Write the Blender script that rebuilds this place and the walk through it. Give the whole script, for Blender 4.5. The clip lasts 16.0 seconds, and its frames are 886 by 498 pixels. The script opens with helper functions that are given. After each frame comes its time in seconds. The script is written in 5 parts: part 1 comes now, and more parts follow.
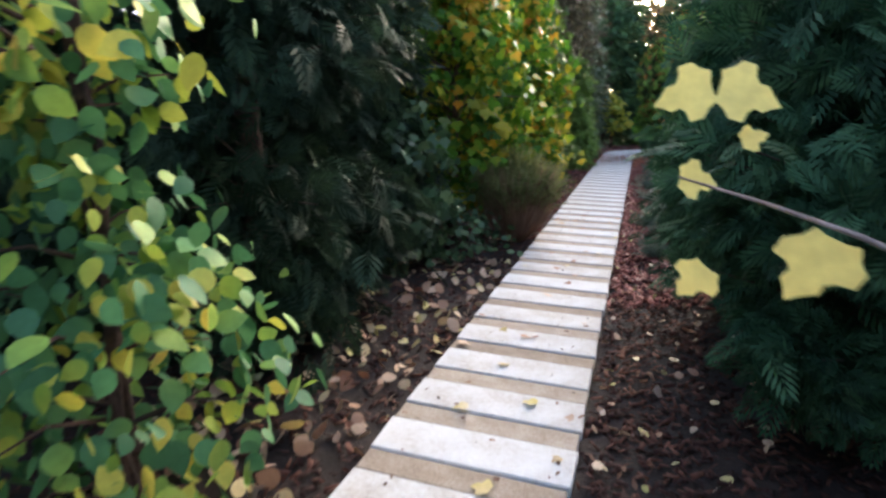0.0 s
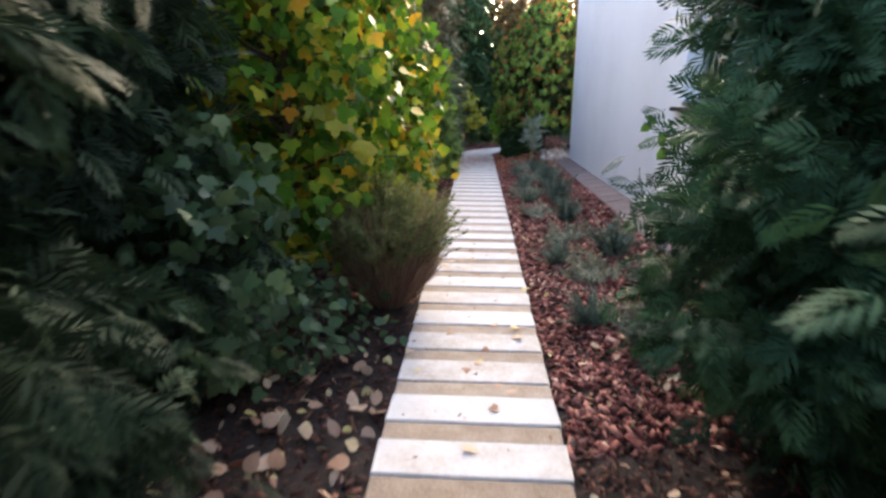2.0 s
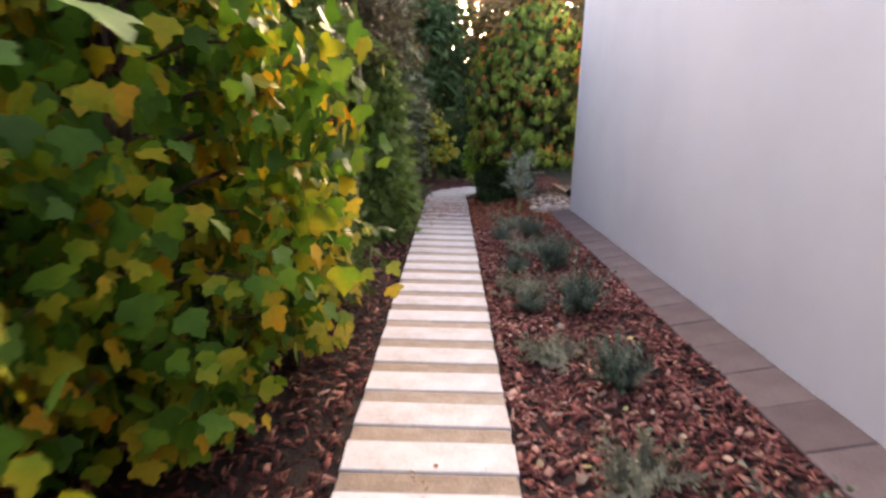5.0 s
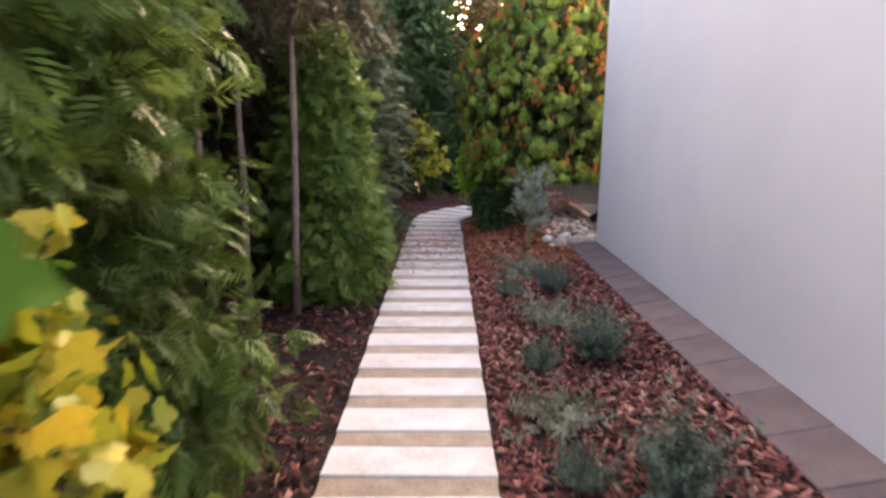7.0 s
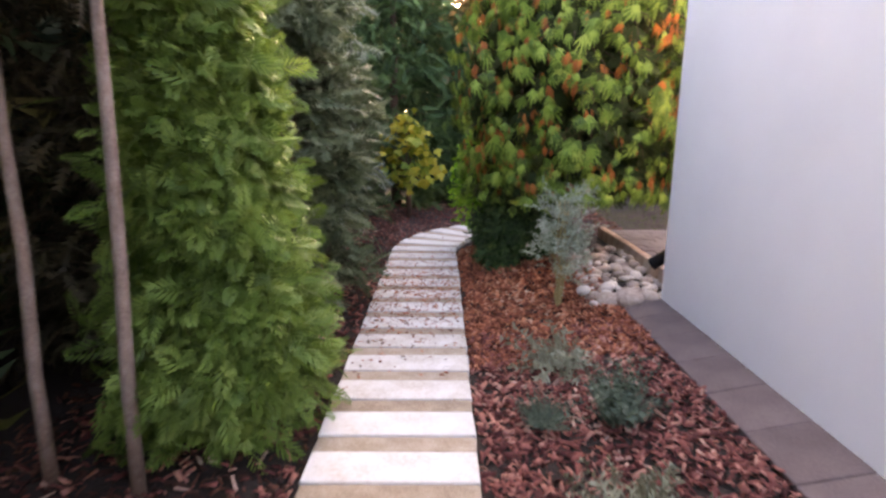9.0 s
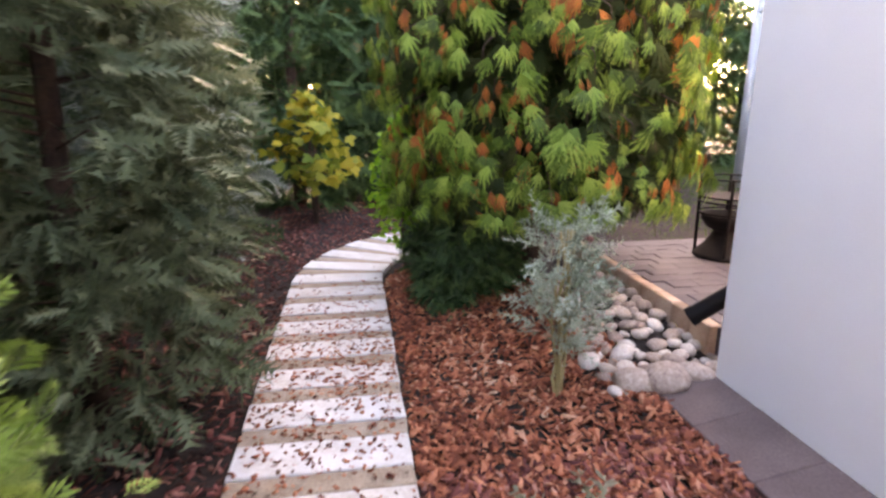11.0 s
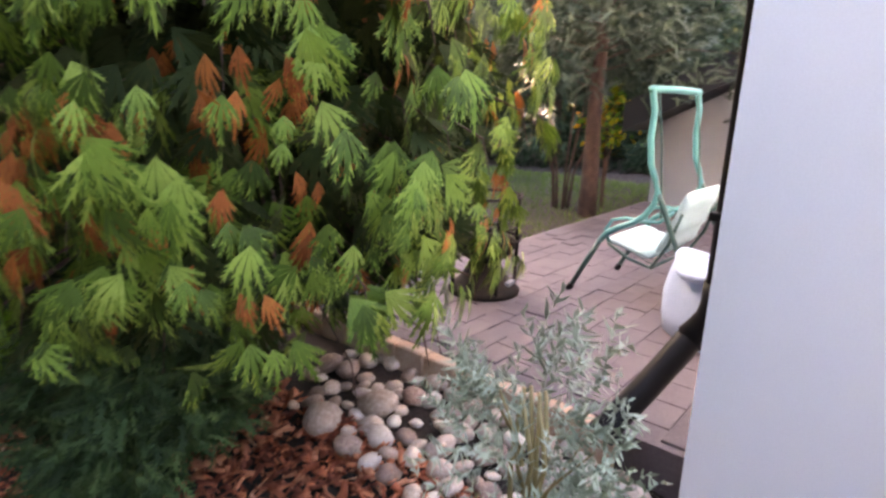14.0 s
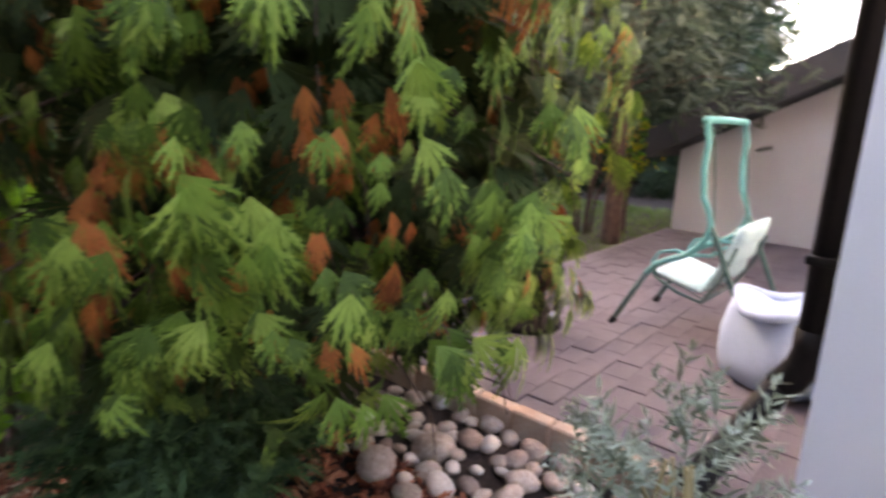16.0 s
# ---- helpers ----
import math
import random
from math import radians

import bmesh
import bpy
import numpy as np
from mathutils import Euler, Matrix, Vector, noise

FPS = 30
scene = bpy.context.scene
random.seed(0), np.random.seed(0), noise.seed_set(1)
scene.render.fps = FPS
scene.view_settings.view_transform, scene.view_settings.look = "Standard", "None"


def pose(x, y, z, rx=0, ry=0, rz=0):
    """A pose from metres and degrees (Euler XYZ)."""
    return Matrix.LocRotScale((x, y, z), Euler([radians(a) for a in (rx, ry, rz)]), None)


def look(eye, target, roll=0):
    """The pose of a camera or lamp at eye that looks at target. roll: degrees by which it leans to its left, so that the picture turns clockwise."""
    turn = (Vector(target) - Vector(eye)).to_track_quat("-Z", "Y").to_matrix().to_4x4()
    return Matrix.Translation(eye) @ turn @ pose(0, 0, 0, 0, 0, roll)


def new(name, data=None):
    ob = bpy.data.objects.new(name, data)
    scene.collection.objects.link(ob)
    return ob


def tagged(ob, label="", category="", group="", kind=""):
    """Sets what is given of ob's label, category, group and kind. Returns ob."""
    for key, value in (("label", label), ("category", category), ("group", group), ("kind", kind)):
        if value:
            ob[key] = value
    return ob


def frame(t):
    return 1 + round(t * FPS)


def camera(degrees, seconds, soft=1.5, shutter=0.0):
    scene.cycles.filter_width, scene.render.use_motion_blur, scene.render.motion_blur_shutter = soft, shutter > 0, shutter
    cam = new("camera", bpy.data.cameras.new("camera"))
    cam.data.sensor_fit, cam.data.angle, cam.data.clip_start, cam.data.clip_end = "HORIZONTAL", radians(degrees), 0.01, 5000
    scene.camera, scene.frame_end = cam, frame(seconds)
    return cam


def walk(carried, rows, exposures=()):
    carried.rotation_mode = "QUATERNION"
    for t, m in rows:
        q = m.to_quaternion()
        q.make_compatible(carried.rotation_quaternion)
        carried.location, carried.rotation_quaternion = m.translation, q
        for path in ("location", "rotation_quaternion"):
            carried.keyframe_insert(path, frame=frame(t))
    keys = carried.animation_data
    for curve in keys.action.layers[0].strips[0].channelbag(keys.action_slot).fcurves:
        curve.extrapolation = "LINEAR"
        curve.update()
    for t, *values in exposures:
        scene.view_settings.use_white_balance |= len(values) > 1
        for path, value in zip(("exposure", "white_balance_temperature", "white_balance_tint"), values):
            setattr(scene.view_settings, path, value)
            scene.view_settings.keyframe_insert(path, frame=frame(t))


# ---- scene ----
cam = camera(76.3, 16.0, 2.6, 0.5)
PATH = [
    (0, (0.123, 2.352, 1.343), (-0.501, 4.185, 0.842), 0.5),
    (0.5, (-0.102, 2.698, 1.398), (-0.537, 4.577, 0.871), 0.9),
    (1, (-0.255, 3.111, 1.419), (-0.549, 5.016, 0.885), 1.1),
    (1.5, (-0.354, 3.618, 1.423), (-0.54, 5.539, 0.898), 0.4),
    (2, (-0.399, 4.188, 1.435), (-0.514, 6.116, 0.914), 0.2),
    (2.5, (-0.421, 4.746, 1.461), (-0.467, 6.68, 0.954), 0.2),
    (3, (-0.39, 5.282, 1.513), (-0.412, 7.219, 1.014), 0.4),
    (3.5, (-0.335, 5.916, 1.536), (-0.359, 7.855, 1.045), 0.3),
    (4, (-0.339, 6.529, 1.521), (-0.359, 8.471, 1.041), 0.6),
    (4.5, (-0.348, 7.142, 1.517), (-0.364, 9.089, 1.057), 1.4),
    (7, (-0.23, 9.986, 1.54), (-0.241, 11.939, 1.112), -0.1),
    (7.5, (-0.201, 10.615, 1.535), (-0.196, 12.571, 1.117), -0.3),
    (8, (-0.159, 11.234, 1.547), (-0.168, 13.189, 1.126), 0.2),
    (10.5, (-0.197, 13.855, 1.524), (-0.036, 15.79, 1.044), 0.3),
    (11, (-0.203, 14.318, 1.536), (0.093, 16.23, 1.033), -0.1),
    (11.5, (-0.241, 14.766, 1.552), (0.214, 16.64, 1.022), -0.4),
    (12, (-0.244, 15.164, 1.551), (0.408, 16.972, 0.998), -0.1),
    (12.5, (-0.241, 15.524, 1.552), (0.625, 17.231, 0.974), 0.2),
    (13, (-0.276, 15.837, 1.574), (0.812, 17.41, 0.99), 1.0),
    (13.5, (-0.218, 16.101, 1.549), (1.076, 17.518, 0.983), 1.3),
    (14, (-0.155, 16.311, 1.539), (1.322, 17.557, 1.024), 1.4),
    (14.5, (-0.142, 16.457, 1.562), (1.463, 17.563, 1.114), 1.4),
    (15, (-0.155, 16.529, 1.58), (1.51, 17.554, 1.162), 2.0),
    (15.5, (-0.185, 16.597, 1.608), (1.466, 17.621, 1.133), 2.2),
    (16, (-0.236, 16.597, 1.571), (1.255, 17.852, 1.121), 2.2),
]
EXPOSURES = [(0.0, 3.7, 6600, 8), (1.5, 3.8, 6900, 10), (3.0, 4.25, 8000, 20), (4.5, 4.0, 8700, 24), (7.0, 4.25, 9000, 24), (8.0, 4.45, 9000, 24), (10.5, 5.0, 9500, 26), (12.5, 5.15, 9300, 26), (13.5, 5.2, 9200, 25), (15.0, 5.1, 8500, 26), (16.0, 4.9, 9000, 24)]
walk(cam, [(t, look(eye, target, roll)) for t, eye, target, roll in PATH], EXPOSURES)

# ---- world and light ----
world = bpy.data.worlds.new("evening_sky")
scene.world = world
world.use_nodes = True
wt = world.node_tree
sky = wt.nodes.new("ShaderNodeTexSky")
sky.sky_type = "NISHITA"
sky.sun_disc = False
sky.sun_elevation = radians(15)
sky.sun_rotation = radians(9)
sky.air_density = 0.6
sky.dust_density = 4.0
bg = wt.nodes["Background"]
bg.inputs[1].default_value = 0.15
wt.links.new(sky.outputs[0], bg.inputs[0])
sun = new("sun", bpy.data.lights.new("sun", "SUN"))
sun.data.energy = 0.2
sun.data.angle = radians(25)
sun.data.color = (1.0, 0.86, 0.7)
sun.matrix_world = look((1.51, 9.54, 2.588), (0, 0, 0))

# ---- materials ----
def mat_base(name):
    m = bpy.data.materials.new(name)
    m.use_nodes = True
    nt = m.node_tree
    return m, nt, nt.nodes["Principled BSDF"]


def ramp(nt, stops):
    r = nt.nodes.new("ShaderNodeValToRGB")
    els = r.color_ramp.elements
    while len(els) < len(stops):
        els.new(0.5)
    for e, (p, c) in zip(els, stops):
        e.position = p
        e.color = (*c, 1)
    return r


def noise_node(nt, scale, detail=4.0, rough=0.55):
    co = nt.nodes.new("ShaderNodeTexCoord")
    n = nt.nodes.new("ShaderNodeTexNoise")
    n.inputs["Scale"].default_value = scale
    n.inputs["Detail"].default_value = detail
    n.inputs["Roughness"].default_value = rough
    nt.links.new(co.outputs["Object"], n.inputs["Vector"])
    return n


def mathn(nt, op, a, b):
    n = nt.nodes.new("ShaderNodeMath")
    n.operation = op
    for i, v in enumerate((a, b)):
        if isinstance(v, (int, float)):
            n.inputs[i].default_value = v
        else:
            nt.links.new(v, n.inputs[i])
    return n.outputs[0]


def surface(name, stops, scale, rough=0.8, fine=60.0, bump=0.3, metal=0.0, random_amount=0.0, depth=0.01, mix=0.5):
    """Two scales of noise through a colour ramp, with a bump of the finer one."""
    m, nt, p = mat_base(name)
    a, b = noise_node(nt, scale), noise_node(nt, fine, 6.0, 0.65)
    fac = mathn(nt, "ADD", mathn(nt, "MULTIPLY", a.outputs[0], 1 - mix), mathn(nt, "MULTIPLY", b.outputs[0], mix))
    if random_amount:
        oi = nt.nodes.new("ShaderNodeObjectInfo")
        off = mathn(nt, "MULTIPLY", mathn(nt, "SUBTRACT", oi.outputs["Random"], 0.5), random_amount)
        fac = mathn(nt, "ADD", fac, off)
    r = ramp(nt, stops)
    nt.links.new(fac, r.inputs[0])
    nt.links.new(r.outputs[0], p.inputs["Base Color"])
    p.inputs["Roughness"].default_value = rough
    p.inputs["Metallic"].default_value = metal
    if bump:
        bn = nt.nodes.new("ShaderNodeBump")
        bn.inputs["Strength"].default_value = bump
        bn.inputs["Distance"].default_value = depth
        nt.links.new(b.outputs[0], bn.inputs["Height"])
        nt.links.new(bn.outputs[0], p.inputs["Normal"])
    return m


def island(name, stops, rough=0.55, translucent=0.25, noise_scale=1.5, noise_mix=0.4, gloss=0.3):
    """Leaves and chips: colour by piece, drifting slowly through space."""
    m, nt, p = mat_base(name)
    g = nt.nodes.new("ShaderNodeNewGeometry")
    n = noise_node(nt, noise_scale, 2.0)
    spread = mathn(nt, "ADD", mathn(nt, "MULTIPLY", mathn(nt, "SUBTRACT", n.outputs[0], 0.5), 2.2), 0.5)
    fac = mathn(nt, "ADD", mathn(nt, "MULTIPLY", g.outputs["Random Per Island"], 1 - noise_mix), mathn(nt, "MULTIPLY", spread, noise_mix))
    r = ramp(nt, stops)
    nt.links.new(fac, r.inputs[0])
    v = noise_node(nt, 45.0, 3.0)
    hv = nt.nodes.new("ShaderNodeHueSaturation")
    nt.links.new(r.outputs[0], hv.inputs["Color"])
    nt.links.new(mathn(nt, "ADD", mathn(nt, "MULTIPLY", v.outputs[0], 0.5), 0.75), hv.inputs["Value"])
    nt.links.new(hv.outputs[0], p.inputs["Base Color"])
    p.inputs["Roughness"].default_value = rough
    p.inputs["Specular IOR Level"].default_value = gloss
    if translucent:
        t = nt.nodes.new("ShaderNodeBsdfTranslucent")
        nt.links.new(hv.outputs[0], t.inputs[0])
        mx = nt.nodes.new("ShaderNodeMixShader")
        mx.inputs[0].default_value = translucent
        nt.links.new(p.outputs[0], mx.inputs[1])
        nt.links.new(t.outputs[0], mx.inputs[2])
        nt.links.new(mx.outputs[0], nt.nodes["Material Output"].inputs[0])
    return m


PLASTER = surface("white_plaster", [(0.3, (0.70, 0.69, 0.70)), (0.55, (0.80, 0.79, 0.80)), (0.75, (0.84, 0.83, 0.83))], 0.7, 0.9, 160.0, 0.25, mix=0.35, depth=0.003)
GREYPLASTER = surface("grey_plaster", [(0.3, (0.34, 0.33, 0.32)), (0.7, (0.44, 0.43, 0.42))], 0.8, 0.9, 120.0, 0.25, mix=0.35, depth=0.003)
SOIL = surface("dark_soil", [(0.3, (0.008, 0.005, 0.004)), (0.5, (0.020, 0.011, 0.008)), (0.7, (0.042, 0.021, 0.015))], 2.0, 0.95, 40.0, 0.8, depth=0.02)
SLAB = surface("pale_slab", [(0.25, (0.34, 0.28, 0.235)), (0.40, (0.50, 0.46, 0.42)), (0.52, (0.60, 0.58, 0.56)), (0.68, (0.67, 0.66, 0.65))], 6.0, 0.85, 45.0, 0.35, random_amount=0.16, depth=0.004, mix=0.45)
STRIP = surface("tan_aggregate", [(0.3, (0.20, 0.145, 0.10)), (0.5, (0.34, 0.262, 0.195)), (0.68, (0.46, 0.385, 0.31))], 9.0, 0.9, 90.0, 0.7, random_amount=0.15, depth=0.006, mix=0.6)
PAVER = surface("mauve_paver", [(0.3, (0.085, 0.058, 0.056)), (0.5, (0.140, 0.098, 0.094)), (0.7, (0.200, 0.150, 0.142))], 3.0, 0.85, 80.0, 0.5, random_amount=0.16, depth=0.004)
TERRACE_STONE = surface("mauve_grey_block", [(0.3, (0.036, 0.028, 0.033)), (0.46, (0.085, 0.067, 0.076)), (0.7, (0.140, 0.115, 0.124))], 1.3, 0.75, 60.0, 0.5, random_amount=0.10, depth=0.004, mix=0.35)
EDGING = surface("pink_edging", [(0.3, (0.30, 0.17, 0.11)), (0.5, (0.48, 0.31, 0.22)), (0.7, (0.58, 0.44, 0.34))], 6.0, 0.85, 90.0, 0.5, random_amount=0.2, depth=0.004)
PEBBLE = surface("river_stone", [(0.25, (0.21, 0.14, 0.115)), (0.45, (0.40, 0.295, 0.24)), (0.6, (0.53, 0.43, 0.365)), (0.78, (0.64, 0.56, 0.50))], 5.0, 0.8, 60.0, 0.3, random_amount=0.5, depth=0.004, mix=0.35)
DARKMETAL = surface("black_enamel", [(0.3, (0.004, 0.004, 0.005)), (0.7, (0.010, 0.009, 0.010))], 6.0, 0.5, 90.0, 0.08, depth=0.001)
DARKMETAL.node_tree.nodes["Principled BSDF"].inputs["Specular IOR Level"].default_value = 0.12
RUSTMETAL = surface("sooty_rusted_iron", [(0.3, (0.006, 0.005, 0.005)), (0.55, (0.014, 0.010, 0.009)), (0.75, (0.036, 0.020, 0.014))], 8.0, 0.8, 70.0, 0.4, depth=0.002)
RUSTMETAL.node_tree.nodes["Principled BSDF"].inputs["Specular IOR Level"].default_value = 0.2
GREENPAINT = surface("green_enamel", [(0.3, (0.045, 0.21, 0.21)), (0.7, (0.08, 0.31, 0.30))], 5.0, 0.4, 60.0, 0.1, depth=0.001)
DARKGREEN = surface("dark_green_enamel", [(0.3, (0.015, 0.055, 0.05)), (0.7, (0.03, 0.09, 0.08))], 5.0, 0.4, 60.0, 0.1, depth=0.001)
CUSHION = surface("pale_mint_fabric", [(0.3, (0.30, 0.45, 0.47)), (0.7, (0.44, 0.60, 0.62))], 4.0, 0.9, 220.0, 0.3, depth=0.002)
SACK = surface("white_woven_sack", [(0.3, (0.26, 0.34, 0.48)), (0.6, (0.36, 0.45, 0.60))], 5.0, 0.6, 120.0, 0.35, depth=0.004)
SILL = surface("dark_brown_sill", [(0.3, (0.012, 0.008, 0.010)), (0.7, (0.028, 0.019, 0.021))], 4.0, 0.8, 90.0, 0.1, depth=0.001)
SILL.node_tree.nodes["Principled BSDF"].inputs["Specular IOR Level"].default_value = 0.2
PVC = surface("grey_white_frame", [(0.3, (0.52, 0.55, 0.60)), (0.7, (0.62, 0.65, 0.70))], 3.0, 0.35, 90.0, 0.03, depth=0.001)
GREYFRAME = surface("grey_window_frame", [(0.3, (0.17, 0.18, 0.18)), (0.7, (0.23, 0.24, 0.24))], 3.0, 0.4, 90.0, 0.03, depth=0.001)
BARK = surface("brown_bark", [(0.3, (0.03, 0.018, 0.013)), (0.55, (0.09, 0.05, 0.035)), (0.75, (0.15, 0.09, 0.065))], 10.0, 0.95, 60.0, 0.9, depth=0.01)
PALEBARK = surface("pinkish_grey_bark", [(0.3, (0.16, 0.10, 0.08)), (0.55, (0.32, 0.23, 0.19)), (0.75, (0.42, 0.34, 0.30))], 12.0, 0.9, 70.0, 0.6, depth=0.006)
ROOF = surface("dark_roofing", [(0.3, (0.012, 0.013, 0.015)), (0.7, (0.03, 0.03, 0.034))], 4.0, 0.7, 60.0, 0.3)
ROOM = surface("dim_room", [(0.3, (0.10, 0.11, 0.11)), (0.7, (0.16, 0.17, 0.17))], 2.0, 0.9, 50.0, 0.05)
POSTGREY = surface("galvanised_post", [(0.3, (0.30, 0.33, 0.36)), (0.7, (0.42, 0.45, 0.48))], 4.0, 0.5, 80.0, 0.1, metal=0.4)
GLASS, _nt, _p = mat_base("window_glass")
_p.inputs["Base Color"].default_value = (0.75, 0.82, 0.80, 1)
_p.inputs["Roughness"].default_value = 0.03
_p.inputs["Transmission Weight"].default_value = 1.0

THUJA_DARK = island("dark_thuja_sprays", [(0.1, (0.009, 0.019, 0.010)), (0.5, (0.018, 0.036, 0.019)), (0.85, (0.034, 0.064, 0.032)), (0.98, (0.05, 0.08, 0.035))], rough=0.8, gloss=0.15, translucent=0.15)
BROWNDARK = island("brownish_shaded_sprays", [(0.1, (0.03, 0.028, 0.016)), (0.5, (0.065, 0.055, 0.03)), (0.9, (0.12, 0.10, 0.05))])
THUJA_RIGHT = island("green_dark_sprays", [(0.1, (0.010, 0.032, 0.015)), (0.5, (0.028, 0.078, 0.034)), (0.9, (0.075, 0.155, 0.070)), (0.99, (0.26, 0.13, 0.06))], rough=0.7, gloss=0.2)
THUJA_BROWN = island("thuja_sprays_yellow_green", [(0.12, (0.042, 0.074, 0.015)), (0.40, (0.098, 0.172, 0.028)), (0.66, (0.195, 0.305, 0.050)), (0.90, (0.33, 0.42, 0.088))], noise_scale=3.5, noise_mix=0.25, gloss=0.2)
# Darker copy of the thuja green: the crown's inner shade is in this colour.
THUJA_INNER = island("inner_sprays_painted_shade", [(0.1, (0.014, 0.024, 0.008)), (0.5, (0.032, 0.050, 0.014)), (0.85, (0.055, 0.060, 0.020)), (0.97, (0.10, 0.05, 0.022))], rough=0.8, gloss=0.15)
MIDGREEN = island("mid_green_sprays", [(0.1, (0.020, 0.046, 0.020)), (0.5, (0.050, 0.105, 0.040)), (0.9, (0.11, 0.185, 0.065))], rough=0.7, gloss=0.2)
AUTUMN = island("thin_brown_autumn_leaves", [(0.1, (0.06, 0.07, 0.025)), (0.5, (0.15, 0.12, 0.045)), (0.85, (0.30, 0.16, 0.06)), (0.98, (0.42, 0.22, 0.08))], translucent=0.4)
DEAD = island("orange_brown_sprays", [(0.1, (0.16, 0.050, 0.020)), (0.5, (0.42, 0.125, 0.038)), (0.9, (0.62, 0.20, 0.055))], translucent=0.25, gloss=0.1)
THUJA_MID = island("mid_green_feathery_sprays", [(0.1, (0.030, 0.066, 0.014)), (0.5, (0.080, 0.145, 0.030)), (0.9, (0.155, 0.225, 0.055))], gloss=0.2)
PINE = island("dark_grey_green_needles", [(0.1, (0.022, 0.036, 0.024)), (0.5, (0.055, 0.080, 0.052)), (0.9, (0.11, 0.14, 0.095))], gloss=0.2)
THUJA_LIGHT = island("light_green_sprays", [(0.1, (0.055, 0.105, 0.020)), (0.5, (0.135, 0.225, 0.045)), (0.9, (0.24, 0.34, 0.085))])
SPRUCE = island("grey_green_needles", [(0.1, (0.040, 0.066, 0.032)), (0.5, (0.102, 0.135, 0.070)), (0.9, (0.190, 0.225, 0.130))], gloss=0.2)
SILVER = island("silver_blue_needles", [(0.1, (0.11, 0.145, 0.115)), (0.5, (0.22, 0.27, 0.22)), (0.9, (0.34, 0.40, 0.34))])
YELLOW = island("yellowing_lobed_leaves", [(0.12, (0.028, 0.082, 0.012)), (0.40, (0.072, 0.180, 0.017)), (0.55, (0.160, 0.262, 0.022)), (0.68, (0.35, 0.31, 0.024)), (0.78, (0.48, 0.275, 0.020)), (0.95, (0.52, 0.185, 0.018))], translucent=0.35, noise_scale=2.4, noise_mix=0.45, gloss=0.15)
YELLOWER = island("bright_yellow_leaves", [(0.15, (0.13, 0.20, 0.025)), (0.40, (0.30, 0.31, 0.035)), (0.75, (0.48, 0.37, 0.04)), (0.95, (0.54, 0.29, 0.04))], translucent=0.35)
IVY = island("dark_glossy_leaves", [(0.1, (0.03, 0.065, 0.03)), (0.6, (0.07, 0.13, 0.055)), (0.95, (0.15, 0.21, 0.09))], rough=0.4)
GREENLEAF = island("green_lobed_leaves", [(0.15, (0.035, 0.09, 0.018)), (0.5, (0.085, 0.18, 0.03)), (0.8, (0.17, 0.27, 0.045)), (0.97, (0.40, 0.36, 0.04))], translucent=0.35)
DOGWOOD = island("green_and_yellow_oval_leaves", [(0.12, (0.05, 0.15, 0.07)), (0.45, (0.10, 0.25, 0.09)), (0.62, (0.27, 0.40, 0.06)), (0.76, (0.56, 0.50, 0.08)), (0.95, (0.70, 0.46, 0.13))], translucent=0.3)
PALEYELLOW = island("pale_yellow_leaves", [(0.2, (0.62, 0.55, 0.18)), (0.8, (0.74, 0.64, 0.24))], translucent=0.35)
BRIGHT = island("fresh_green_leaves", [(0.1, (0.10, 0.26, 0.02)), (0.6, (0.22, 0.46, 0.04)), (0.95, (0.36, 0.55, 0.07))], translucent=0.4)
SILVERLEAF = island("silver_narrow_leaves", [(0.1, (0.20, 0.24, 0.17)), (0.5, (0.36, 0.42, 0.31)), (0.8, (0.50, 0.56, 0.45)), (0.95, (0.50, 0.40, 0.14))], gloss=0.2)
STRAW = island("straw_stalks", [(0.1, (0.20, 0.15, 0.07)), (0.6, (0.38, 0.30, 0.14)), (0.95, (0.48, 0.38, 0.12))], translucent=0.1)
LAVENDER = island("grey_green_blades", [(0.1, (0.05, 0.085, 0.06)), (0.5, (0.11, 0.16, 0.115)), (0.9, (0.20, 0.25, 0.18))])
PALETUFT = island("pale_sage_blades", [(0.1, (0.14, 0.15, 0.10)), (0.5, (0.26, 0.27, 0.19)), (0.9, (0.38, 0.39, 0.29))])
TUFTGREEN = island("olive_fine_blades", [(0.1, (0.09, 0.11, 0.035)), (0.5, (0.19, 0.21, 0.075)), (0.9, (0.31, 0.30, 0.12))], gloss=0.15)
TUFTBROWN = island("rusty_dry_blades", [(0.1, (0.12, 0.065, 0.045)), (0.5, (0.27, 0.155, 0.105)), (0.9, (0.44, 0.29, 0.20))], translucent=0.15, gloss=0.1)
CHIPS = island("red_brown_bark_chips", [(0.05, (0.040, 0.013, 0.014)), (0.35, (0.13, 0.040, 0.035)), (0.62, (0.26, 0.086, 0.070)), (0.84, (0.42, 0.195, 0.150)), (0.97, (0.58, 0.42, 0.34))], translucent=0.0, rough=0.85, noise_scale=0.9, noise_mix=0.25, gloss=0.15)
CHIPS_ORANGE = island("orange_brown_bark_chips", [(0.05, (0.070, 0.020, 0.014)), (0.35, (0.22, 0.066, 0.038)), (0.62, (0.38, 0.122, 0.066)), (0.84, (0.52, 0.215, 0.125)), (0.97, (0.62, 0.42, 0.31))], translucent=0.0, rough=0.85, noise_scale=0.9, noise_mix=0.25, gloss=0.15)
